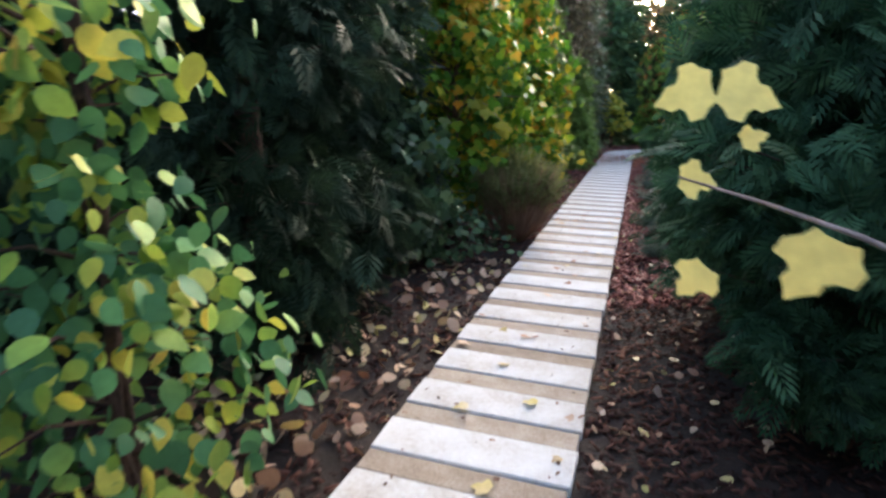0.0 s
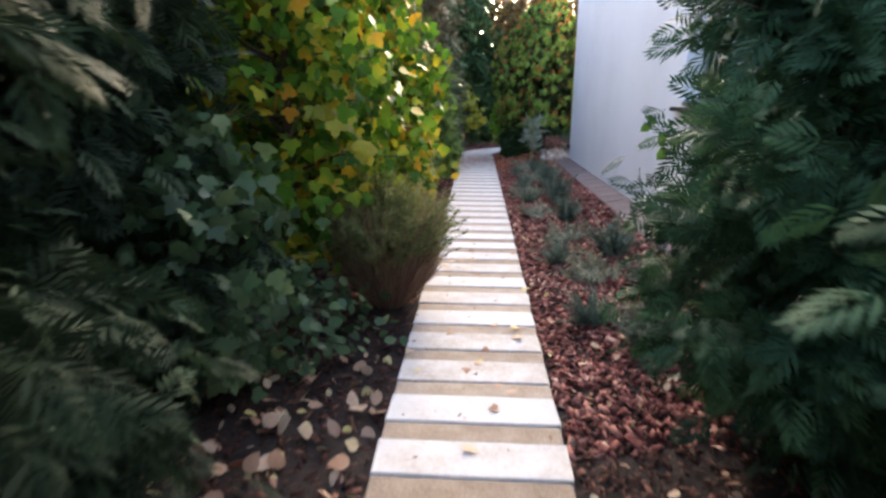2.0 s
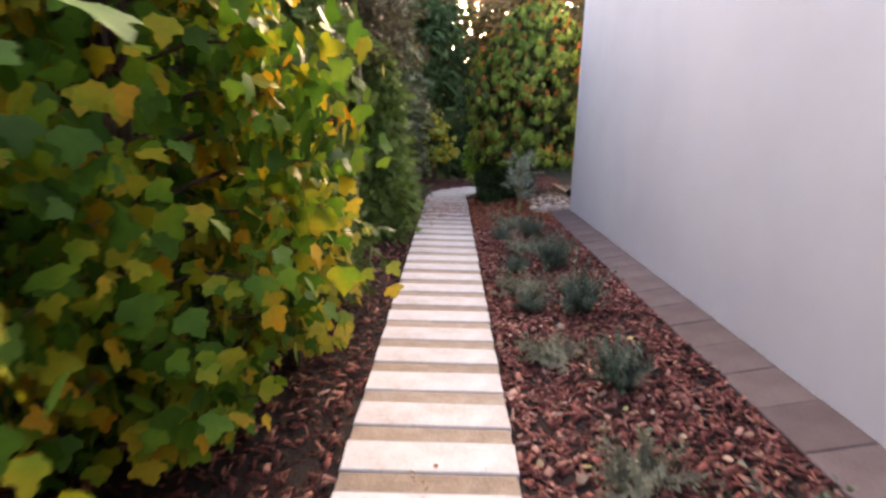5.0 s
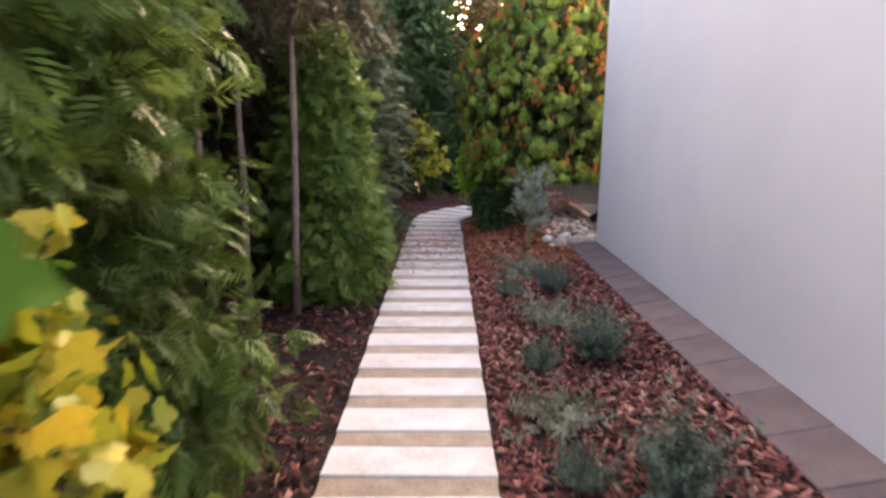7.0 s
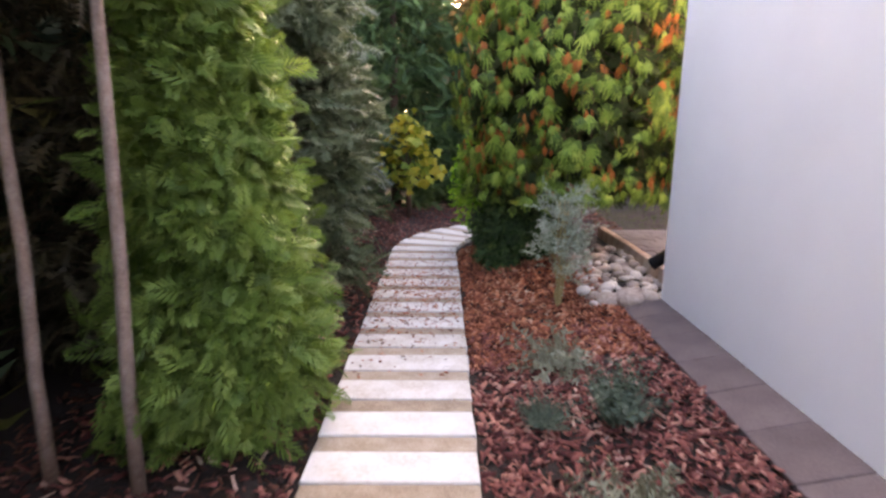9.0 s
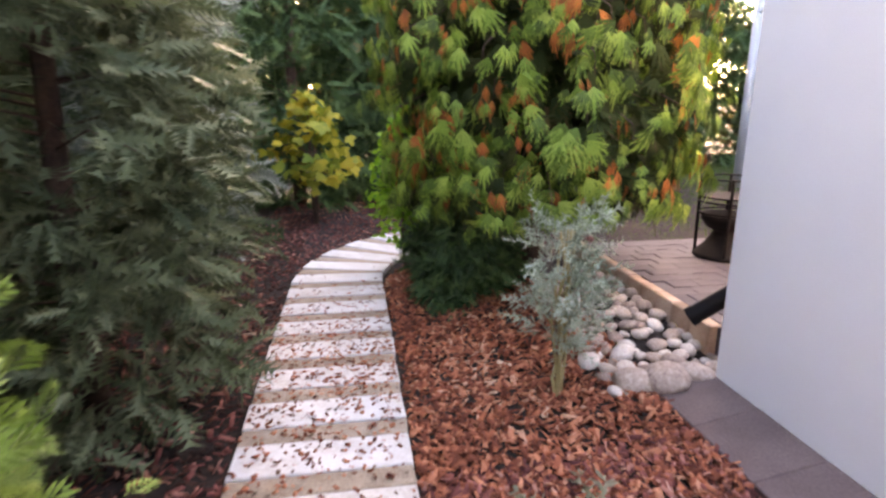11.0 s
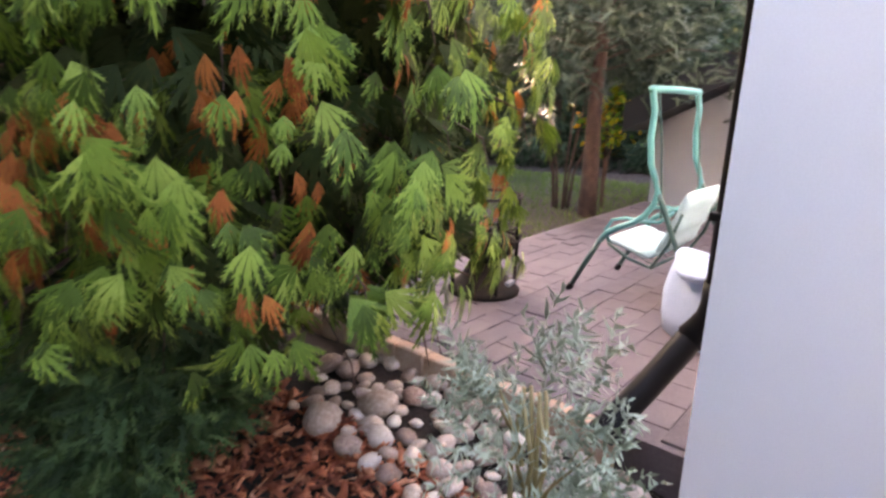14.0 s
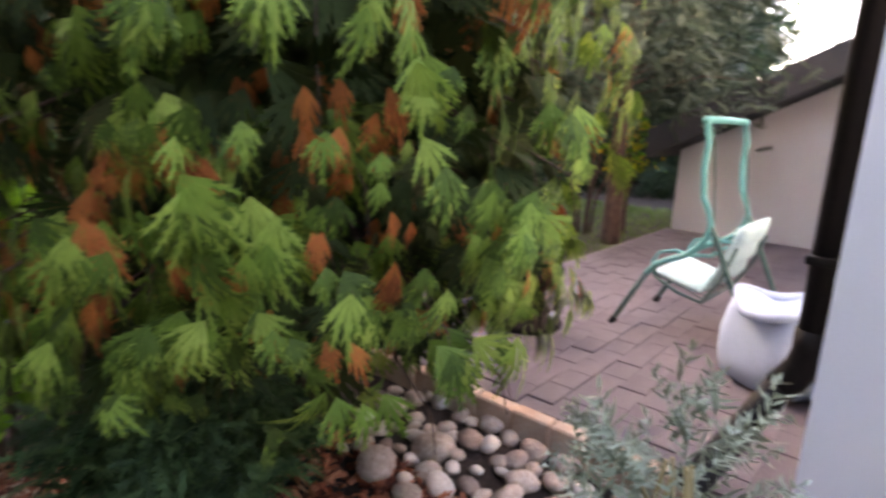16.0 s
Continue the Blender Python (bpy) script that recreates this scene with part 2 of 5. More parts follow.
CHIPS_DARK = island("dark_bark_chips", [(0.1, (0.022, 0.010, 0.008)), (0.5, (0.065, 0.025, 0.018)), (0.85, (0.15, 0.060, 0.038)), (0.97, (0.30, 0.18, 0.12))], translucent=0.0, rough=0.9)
LITTER = island("fallen_leaves", [(0.1, (0.22, 0.08, 0.05)), (0.35, (0.42, 0.24, 0.15)), (0.6, (0.58, 0.42, 0.30)), (0.8, (0.58, 0.48, 0.16)), (0.95, (0.72, 0.62, 0.50))], translucent=0.15)
LITTER_DARK = island("brown_fallen_bits", [(0.1, (0.05, 0.03, 0.022)), (0.6, (0.16, 0.08, 0.05)), (0.95, (0.34, 0.17, 0.08))], translucent=0.0)
GRASS = island("lawn_blades", [(0.1, (0.05, 0.11, 0.02)), (0.6, (0.11, 0.20, 0.035)), (0.95, (0.19, 0.28, 0.06))], translucent=0.3)
FARLEAF = island("far_mixed_leaves", [(0.1, (0.02, 0.045, 0.02)), (0.5, (0.055, 0.095, 0.035)), (0.8, (0.16, 0.14, 0.04)), (0.95, (0.28, 0.17, 0.06))])


# ---- mesh helpers ----
def add_mesh(name, verts, faces, material, parent=None, smooth=False):
    me = bpy.data.meshes.new(name)
    me.from_pydata([tuple(v) for v in verts], [], faces)
    if smooth:
        me.polygons.foreach_set("use_smooth", [True] * len(me.polygons))
    me.materials.append(material)
    ob = new(name, me)
    ob.parent = parent
    return ob


def part(name, bm, material, parent=None, label="", smooth=False):
    me = bpy.data.meshes.new(name)
    bm.to_mesh(me)
    bm.free()
    if smooth:
        me.polygons.foreach_set("use_smooth", [True] * len(me.polygons))
    me.materials.append(material)
    ob = new(name, me)
    ob.parent = parent
    return tagged(ob, label=label)


def empty(name, x, y, z, label, category, group="", rz=0.0, kind=""):
    ob = new(name)
    ob.matrix_world = pose(x, y, z, 0, 0, rz)
    ob.empty_display_size = 0.1
    return tagged(ob, label, category, group, kind)


def box(bm, lo, hi, bevel=0.0, segments=2):
    """A box from corner to corner, with rounded edges where asked."""
    r = bmesh.ops.create_cube(bm, size=1.0)
    for v in r["verts"]:
        v.co = Vector([lo[i] + (v.co[i] + 0.5) * (hi[i] - lo[i]) for i in range(3)])
    if bevel:
        es = list({e for v in r["verts"] for e in v.link_edges})
        bmesh.ops.bevel(bm, geom=es, offset=bevel, segments=segments, affect="EDGES", profile=0.5)
    return bm


def tube(bm, points, radii, sides=8, cap=True):
    """A tube along a line of points."""
    pts = [Vector(p) for p in points]
    if isinstance(radii, (int, float)):
        radii = [radii] * len(pts)
    radii = [float(r) for r in radii]
    rings = []
    ref = Vector((0.31, 0.17, 0.93))
    for i, p in enumerate(pts):
        d = (pts[min(i + 1, len(pts) - 1)] - pts[max(i - 1, 0)]).normalized()
        a = d.cross(ref)
        if a.length < 0.05:
            a = d.cross(Vector((1, 0, 0)))
        a.normalize()
        b = d.cross(a)
        rings.append([bm.verts.new(p + radii[i] * (math.cos(2 * math.pi * k / sides) * a + math.sin(2 * math.pi * k / sides) * b)) for k in range(sides)])
    for r0, r1 in zip(rings, rings[1:]):
        for k in range(sides):
            bm.faces.new((r0[k], r0[(k + 1) % sides], r1[(k + 1) % sides], r1[k]))
    if cap:
        bm.faces.new(rings[0][::-1])
        bm.faces.new(rings[-1])
    return bm


def lathe(bm, profile, sides=24, centre=(0, 0, 0)):
    """Turn a profile of (radius, height) round the upright axis."""
    rings = [[bm.verts.new((centre[0] + r * math.cos(2 * math.pi * k / sides), centre[1] + r * math.sin(2 * math.pi * k / sides), centre[2] + z)) for k in range(sides)] for r, z in profile]
    for r0, r1 in zip(rings, rings[1:]):
        for k in range(sides):
            bm.faces.new((r0[k], r0[(k + 1) % sides], r1[(k + 1) % sides], r1[k]))
    bm.faces.new(rings[0][::-1])
    bm.faces.new(rings[-1])
    return bm


# ---- leaf shapes: vertices and triangles, stem along x ----
def spray(n=7, wide=0.42, droop=0.25):
    v, f = [], []
    for i in range(n + 1):
        x = i / n
        v.append((x, 0, -droop * x * x))
    for i in range(n):
        x = (i + 0.4) / n
        l = wide * (0.35 + math.sin(math.pi * min(1, 0.15 + 0.85 * x)) * 0.75) * (1.0 if i % 2 else 0.82)
        for s in (-1, 1):
            tip, notch = len(v), len(v) + 1
            v.append((x + 0.55 * l + 0.06, s * l, -droop * (x + 0.3 * l) ** 2 - 0.10 * l))
            v.append((x + 0.42 * l, s * l * 0.42, -droop * x * x - 0.03))
            f += [(i, i + 1, notch), (i + 1, tip, notch)] if s > 0 else [(i, notch, i + 1), (i + 1, notch, tip)]
    return np.array(v), np.array(f)


def frond(pairs=4, teeth=2, droop=0.45, width=0.022):
    """A thuja frond: a stem with side branchlets, each with small teeth, all in one flat piece."""
    v, f = [], []
    n = pairs + 1
    for i in range(n + 1):
        x = 0.92 * i / n
        v.append((x, 0.0, -droop * x * x))

    def branchlet(root, second, ox, oy, ang, long):
        c, s = math.cos(ang), math.sin(ang)
        o = len(v)
        pts = [(1.0, 0.0)]
        for k in range(teeth):
            q = 0.35 + 0.4 * k / max(1, teeth - 1) if teeth > 1 else 0.5
            pts += [(q, width / long), (q + 0.22, width / long + 0.11), (q, -width / long), (q + 0.22, -width / long - 0.11)]
        if not teeth:
            pts += [(0.55, 1.5 * width / long), (0.8, 0.0), (0.55, -1.5 * width / long)]
        for a, b in pts:
            x, y = ox + long * (a * c - b * s), oy + long * (a * s + b * c)
            v.append((x, y, -droop * (x * x + y * y)))
        f.append((root, o + 3, o + 1))
        if not teeth:
            f.append((o + 1, o + 3, o))
        for k in range(teeth):
            b0 = o + 1 + 4 * k
            f.append((b0, b0 + 2, o))
            f.append((b0, o, b0 + 1))
            f.append((b0 + 2, b0 + 3, o))

    for i in range(pairs):
        x = v[i + 1][0]
        long = 0.60 * (1.0 - 0.5 * i / pairs) * (1.0 if i else 0.9)
        for sgn in (-1, 1):
            branchlet(i + 1, i, x, 0.0, sgn * radians(44 - 4 * i), long)
    branchlet(n, n - 1, v[n - 1][0], 0.0, 0.0, 0.32)
    for i in range(n - 1):
        m = len(v)
        v.append((v[i][0] + 0.08, 0.022, v[i][2]))
        f.append((i, i + 1, m))
    return np.array(v), np.array(f)


def fan_spray(arms=5, spread=48, teeth=3, droop=0.6, seed=4):
    """A flat thuja spray: narrow pointed branchlets fanning from one stalk, each with short side teeth."""
    rng = np.random.default_rng(seed)
    v, f = [], []

    def tri(*pts):
        o = len(v)
        for x, y in pts:
            v.append((x, y, -droop * (x * x + 0.1 * y * y)))
        f.append((o, o + 1, o + 2))
    v.append((0.0, 0.0, 0.0))
    for k in range(arms):
        q = (k + 0.5) / arms * 2 - 1
        a = radians(spread * q)
        long = (1.0 - 0.38 * q * q) * rng.uniform(0.86, 1.06)
        c, s = math.cos(a), math.sin(a)

        def at(p, w):
            return (long * (p * c - w * s), long * (p * s + w * c))
        o = len(v)
        for x, y in (at(0.48, -0.072), at(0.48, 0.072), at(1.0, 0.0)):
            v.append((x, y, -droop * (x * x + 0.1 * y * y)))
        f.extend([(0, o, o + 1), (o, o + 2, o + 1)])
        for j in range(teeth):
            p = 0.50 + 0.14 * j
            r = 0.24 - 0.04 * j
            for side in (-1, 1):
                tri(at(p, 0.055 * side * (1.1 - p)), at(p + 0.10, 0.02 * side), at(p + r * 0.95, side * r * 0.55))
    return np.array(v), np.array(f)


def outline_leaf(points, curl=0.25, fold=0.12):
    v = [(0.0, 0, 0), (0.5, 0, -0.06 * curl)]
    for x, y in points:
        v.append((x, y, -curl * (x * x + y * y) * 0.6 + fold * abs(y)))
    n = len(points)
    f = [(1, 2 + i, 3 + i) for i in range(n - 1)] + [(1, 0, 2), (1, 1 + n, 0)]
    return np.array(v), np.array(f)


HALF = [(0.0, 0.14), (-0.04, 0.30), (0.12, 0.40), (0.24, 0.56), (0.46, 0.56), (0.50, 0.34), (0.58, 0.24), (0.72, 0.26), (0.84, 0.13)]
LOBED = outline_leaf([(x, -y) for x, y in HALF] + [(1.0, 0.0)] + HALF[::-1], 0.3, 0.18)
OVAL = outline_leaf([(0.08, -0.20), (0.30, -0.36), (0.55, -0.35), (0.80, -0.19), (1.0, 0.0), (0.80, 0.19), (0.55, 0.35), (0.30, 0.36), (0.08, 0.20)])
SPRAY = spray()
FAN = fan_spray()
FAN_SMALL = fan_spray(5, 46, 2, 0.3, 6)
FROND_MID = frond(5, 0, 0.35, 0.030)
SPRAY_FAR = spray(3, 0.55, 0.25)
SPRAY_MID = spray(6, 0.45, 0.25)


def sprig(n=10, length=0.35, width=0.035, lift=0.5, seed=3):
    """A thin stem with narrow leaves all round it."""
    rng = np.random.default_rng(seed)
    v, f = [], []
    for i in range(n + 1):
        v.append((i / n, 0, -0.08 * (i / n) ** 2))
    for i in range(n):
        for k in range(2):
            a = rng.uniform(0, 6.28)
            l = length * rng.uniform(0.7, 1.1) * (1 - 0.45 * i / n)
            up = np.array([lift, math.cos(a), math.sin(a)])
            up /= np.linalg.norm(up)
            side = np.cross(up, [1, 0, 0])
            side /= np.linalg.norm(side) + 1e-6
            b = np.array(v[i])
            m = len(v)
            v += [tuple(b + up * l * 0.5 + side * width), tuple(b + up * l), tuple(b + up * l * 0.5 - side * width)]
            f += [(i, m, m + 2), (m, m + 1, m + 2)]
    f += [(i, i + 1, n + 1 + 6 * i) for i in range(n)]
    return np.array(v), np.array(f)


SPRIG = sprig()
SPRIG_LONG = sprig(12, 0.40, 0.024, 0.6, 9)
FINE = sprig(18, 0.15, 0.007, 0.9, 12)
NEEDLES = sprig(14, 0.22, 0.016, 0.7, 5)
BLADE = (np.array([(0, -0.02, 0), (0, 0.02, 0), (0.5, -0.016, 0.02), (0.5, 0.016, 0.02), (1, 0, -0.06)]), np.array([(0, 1, 3), (0, 3, 2), (2, 3, 4)]))
CHIP = (np.array([(x, y, z) for x in (-0.5, 0.5) for y in (-0.16, 0.16) for z in (-0.05, 0.05)]) * [1, 1, 1] + np.array([(0, 0.05, 0), (0, 0, 0), (0, 0, 0.02), (0.05, 0, 0), (-0.06, 0, 0), (0, 0.06, 0), (0.04, 0, 0), (0, -0.04, 0)]),
        np.array([(0, 1, 3), (0, 3, 2), (4, 6, 7), (4, 7, 5), (0, 5, 1), (2, 3, 7), (1, 5, 7), (1, 7, 3)]))


def unit(a):
    return a / (np.linalg.norm(a, axis=-1, keepdims=True) + 1e-9)


def scatter(name, shape, pos, along, normal, size, material, parent=None, widen=None):
    """Many copies of a shape in one mesh, each with its own place, direction and size."""
    tv, tf = shape
    pos, along, normal, size = (np.asarray(a, float) for a in (pos, along, normal, size))
    n = len(pos)
    x = unit(along)
    y = unit(np.cross(normal, x))
    z = np.cross(x, y)
    w = np.ones(n) if widen is None else np.asarray(widen)
    v = pos[:, None] + size[:, None, None] * (tv[None, :, 0:1] * x[:, None] + w[:, None, None] * tv[None, :, 1:2] * y[:, None] + tv[None, :, 2:3] * z[:, None])
    f = (tf[None] + (np.arange(n) * len(tv))[:, None, None]).reshape(-1, 3)
    v = v.reshape(-1, 3)
    me = bpy.data.meshes.new(name)
    me.vertices.add(len(v))
    me.vertices.foreach_set("co", v.ravel())
    me.loops.add(f.size)
    me.loops.foreach_set("vertex_index", f.ravel().astype(np.int32))
    me.polygons.add(len(f))
    me.polygons.foreach_set("loop_start", np.arange(0, f.size, 3, dtype=np.int32))
    me.update(calc_edges=True)
    me.materials.append(material)
    ob = new(name, me)
    ob.parent = parent
    return ob


def trunk_mesh(name, points, radii, material, parent, sides=8, label=""):
    return part(name, tube(bmesh.new(), points, radii, sides), material, parent, label, True)


def plant(name, label, category, base, height, z0, radius, branches, per, shape, size, material, seed,
          rise=0.1, droop=0.3, spread=0.12, bark=None, trunk=0.05, group="", inner=0.35, lean=(0, 0), flat=0.5, stems=1, limb=0.006, face=None, outward=0.8):
    """A tree or shrub: trunk, limbs and a crown of many leaves set along its limbs. radius: crown radius for a height of 0 to 1."""
    rng = np.random.default_rng(seed)
    bx, by, bz = base
    thing = empty(name, bx, by, bz, label, category, group)
    bark = bark or BARK
    # trunk or stems
    for s in range(stems):
        a = rng.uniform(0, 6.28)
        o = 0.0 if stems == 1 else trunk * 2.5
        foot = np.array([o * math.cos(a), o * math.sin(a), -0.06])
        pts, rad = [], []
        for k in range(7):
            u = k / 6
            w = 0.03 * height * (0.3 if stems == 1 else 1.0)
            pts.append(tuple(foot + [lean[0] * u + w * u * math.cos(a + 2 * u) + rng.normal(0, 0.012), lean[1] * u + w * u * math.sin(a + 2 * u) + rng.normal(0, 0.012), height * 0.93 * u + 0.06 * u]))
            rad.append(trunk * (1.15 - u) + 0.004)
        trunk_mesh("trunk" if stems == 1 else "stem", pts, rad, bark, thing)
    pos, along, normal, sizes = [], [], [], []
    lb = bmesh.new()
    for b in range(branches):
        u = (b + rng.uniform(0, 1)) / branches
        u = u ** 0.9
        a = rng.uniform(0, 2 * math.pi)
        r = radius(u) * rng.uniform(0.72, 1.12)
        zc = z0 + (height - z0) * u
        out = np.array([math.cos(a), math.sin(a), 0])
        axis = np.array([lean[0] * zc / height, lean[1] * zc / height, 0])
        start = axis + [0, 0, max(0.05, zc - rise * r)]
        tip = axis + out * r + [0, 0, zc]
        mid = (start + tip) / 2 + [0, 0, 0.10 * r]
        if b % 2 == 0:
            tube(lb, [start, mid, tip], [limb * 1.6, limb, limb * 0.4], 4, False)
        k = max(3, int(per * rng.uniform(0.7, 1.3)))
        t = inner + (1 - inner) * rng.uniform(0, 1, k) ** 0.7
        p = (1 - t)[:, None] ** 2 * start + (2 * t * (1 - t))[:, None] * mid + (t ** 2)[:, None] * tip
        p = p + rng.normal(0, spread, (k, 3)) * np.array([1, 1, 0.8])
        d = out * outward + rng.normal(0, 0.55, (k, 3)) + [0, 0, -droop]
        nrm = np.array([0, 0, flat]) + rng.normal(0, 0.6, (k, 3)) + out * ((0.5 - 0.3 * flat) if face is None else face)
        pos.append(p)
        along.append(d)
        normal.append(nrm)
        sizes.append(size * rng.uniform(0.65, 1.25, k))
    tagged(part("branching", lb, bark, thing), kind="stuff")
    pos = np.concatenate(pos)
    keep = pos[:, 2] > 0.02
    along, normal, sizes = np.concatenate(along), np.concatenate(normal), np.concatenate(sizes)
    scatter("crown", shape, pos[keep], along[keep], normal[keep], sizes[keep], material, thing)
    return thing


def clump(name, label, x, y, z, height, width, count, material, seed, group="", thick=1.0, category="plant", lower=None, shape=None):
    """A low bushy plant of fine leafy shoots that fan out from one foot."""
    rng = np.random.default_rng(seed)
    thing = empty(name, x, y, z, label, category, group)
    a = rng.uniform(0, 6.28, count)
    q = np.sqrt(rng.uniform(0, 1, count))
    foot = np.stack([0.22 * width * q * np.cos(a), 0.22 * width * q * np.sin(a), rng.uniform(0.35, 0.75, count) * height * 0.8 if lower else rng.uniform(0.0, 0.35, count) * height], -1)
    d = np.stack([width * 0.5 * q * np.cos(a), width * 0.5 * q * np.sin(a), height * (0.75 - 0.45 * q)], -1) + rng.normal(0, (0.07 if lower else 0.14) * width, (count, 3))
    d[:, 2] = np.abs(d[:, 2]) + 0.1 * height
    tagged(scatter("foliage", shape or NEEDLES, foot, d, rng.normal(0, 1, (count, 3)), np.linalg.norm(d, axis=1) * rng.uniform(0.6, 1.1, count), material, thing, np.full(count, thick)), kind="stuff")
    if lower:
        k = count * 3
        a = rng.uniform(0, 6.28, k)
        d = np.stack([width * 0.5 * np.cos(a), width * 0.5 * np.sin(a), height * rng.uniform(0.5, 1.3, k)], -1) * rng.uniform(0.5, 0.95, k)[:, None]
        tagged(scatter("dry_foliage", BLADE, np.stack([0.12 * width * np.cos(a), 0.12 * width * np.sin(a), np.full(k, -0.01)], -1), d, rng.normal(0, 1, (k, 3)), np.linalg.norm(d, axis=1), lower, thing, np.full(k, 0.7)), kind="stuff")
    return thing


# ---- ground ----
WALL_X, CORNER_Y, PATIO_Z, PATIO_X = 1.60, 16.735, 0.30, 1.79


def ground_z(x, y):
    """Level along the walk and rising a little towards the house and the terrace."""
    s = min(max((x - 0.05) / 1.2, 0.0), 1.0)
    z = -0.045 + 0.12 * s * s * (3 - 2 * s)
    b = min(max((y - 16.6) / 1.0, 0), 1) * min(max((x - 0.7) / 0.9, 0), 1)
    return z + 0.10 * b


def axis_steps(lo, hi, step, far):
    near = list(np.arange(lo, hi + 1e-6, step))
    return [-far, -far / 4, lo - 25, lo - 8, lo - 3] + near + [hi + 3, hi + 8, hi + 25, far / 4, far]


gx, gy = axis_steps(-3.0, 3.0, 0.1, 900.0), axis_steps(0.0, 23.0, 0.2, 900.0)
gv = [(x, y, ground_z(x, y) + (0.018 * noise.noise((x * 3, y * 3, 0)) if abs(x) < 4 and -1 < y < 24 else 0)) for y in gy for x in gx]
gf = [(j * len(gx) + i, j * len(gx) + i + 1, (j + 1) * len(gx) + i + 1, (j + 1) * len(gx) + i) for j in range(len(gy) - 1) for i in range(len(gx) - 1)]
tagged(add_mesh("ground", gv, gf, SOIL, None, True), "dark garden soil under the planting", "ground", kind="structure")


# ---- house ----
house_wall = bmesh.new()
WIN_Y0, WIN_Y1, WIN_Z0, WIN_Z1 = 9.22, 10.05, 1.36, 2.75
TOP = 5.2
box(house_wall, (WALL_X, -6.0, -0.2), (WALL_X + 0.35, WIN_Y0, TOP))
box(house_wall, (WALL_X, WIN_Y1, -0.2), (WALL_X + 0.35, CORNER_Y, TOP))
box(house_wall, (WALL_X, WIN_Y0, -0.2), (WALL_X + 0.35, WIN_Y1, WIN_Z0))
box(house_wall, (WALL_X, WIN_Y0, WIN_Z1), (WALL_X + 0.35, WIN_Y1, TOP))
bmesh.ops.remove_doubles(house_wall, verts=house_wall.verts, dist=0.0005)
tagged(part("wall_west", house_wall, PLASTER), "smooth white rendered house wall", "wall", kind="structure")
tagged(part("wall_north", box(bmesh.new(), (WALL_X + 0.35, CORNER_Y - 0.35, -0.2), (7.5, CORNER_Y - 0.002, TOP)), PLASTER), "white rendered house wall behind the terrace", "wall", kind="structure")
tagged(part("wall_south", box(bmesh.new(), (WALL_X + 0.35, -6.0, -0.2), (7.5, -5.7, TOP)), PLASTER), "white rendered house wall", "wall", kind="structure")
tagged(part("wall_east", box(bmesh.new(), (7.2, -5.7, -0.2), (7.5, CORNER_Y - 0.35, TOP)), PLASTER), "white rendered house wall", "wall", kind="structure")
tagged(part("roof", box(bmesh.new(), (WALL_X - 0.02, -6.1, TOP), (7.6, CORNER_Y + 0.02, TOP + 0.25)), ROOF), "dark flat house roof", "roof", kind="structure")

window = empty("window_1", WALL_X + 0.16, (WIN_Y0 + WIN_Y1) / 2, WIN_Z0, "grey framed house window with a dark outer sill", "window", kind="structure")
wy = (WIN_Y1 - WIN_Y0) / 2


def window_part(name, lo, hi, material, label="", bevel=0.006, under=None):
    return part(name, box(bmesh.new(), lo, hi, bevel), material, under or window, label)


window_part("window_frame", (0.0, wy - 0.09, 0.0), (0.07, wy, WIN_Z1 - WIN_Z0), GREYFRAME, "grey side frame")
window_part("window_frame", (0.0, -wy, 0.0), (0.07, -wy + 0.09, WIN_Z1 - WIN_Z0), GREYFRAME, "grey side frame")
window_part("window_frame", (0.0, -wy + 0.09, WIN_Z1 - WIN_Z0 - 0.09), (0.07, wy - 0.09, WIN_Z1 - WIN_Z0), GREYFRAME, "grey top frame")
window_part("window_frame", (0.0, -wy + 0.09, 0.0), (0.07, wy - 0.09, 0.11), PVC, "pale lower frame")
window_part("window_frame", (0.035, -wy + 0.09, 0.11), (0.06, wy - 0.09, 0.15), PVC, "pale glazing bead")
window_part("pane", (0.045, -wy + 0.085, 0.10), (0.055, wy - 0.085, WIN_Z1 - WIN_Z0 - 0.085), GLASS, "reflecting window glass", 0.0).visible_shadow = False
window_part("window_ledge", (-0.155, -wy + 0.002, 0.0), (0.0, wy - 0.002, 0.035), PVC, "pale inner ledge")
window_part("window_sill", (-0.24, -wy - 0.03, -0.055), (-0.164, wy + 0.12, -0.012), SILL, "dark brown projecting sill", 0.012)
window_part("window_sill_top", (-0.19, -wy + 0.004, 0.036), (-0.01, wy - 0.004, 0.042), PVC, "pale metal flashing", 0.0)
tagged(part("wall_room", box(bmesh.new(), (3.2, 8.0, 0.2), (3.3, 11.4, 3.2)), ROOM), "dim room wall behind the window", "wall", kind="structure")

# wing at the end of the terrace
wing = bmesh.new()
wv = [wing.verts.new(p) for p in ((7.2, 16.7, -0.2), (7.2, 19.0, -0.2), (7.2, 19.0, 1.30), (7.2, 16.7, 2.46), (9.5, 16.7, -0.2), (9.5, 19.0, -0.2), (9.5, 19.0, 1.30), (9.5, 16.7, 2.46))]
for q in ((0, 1, 2, 3), (7, 6, 5, 4), (1, 5, 6, 2), (0, 3, 7, 4), (3, 2, 6, 7), (0, 4, 5, 1)):
    wing.faces.new([wv[i] for i in q])
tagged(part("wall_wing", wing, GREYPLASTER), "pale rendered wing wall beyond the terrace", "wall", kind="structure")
eave = bmesh.new()
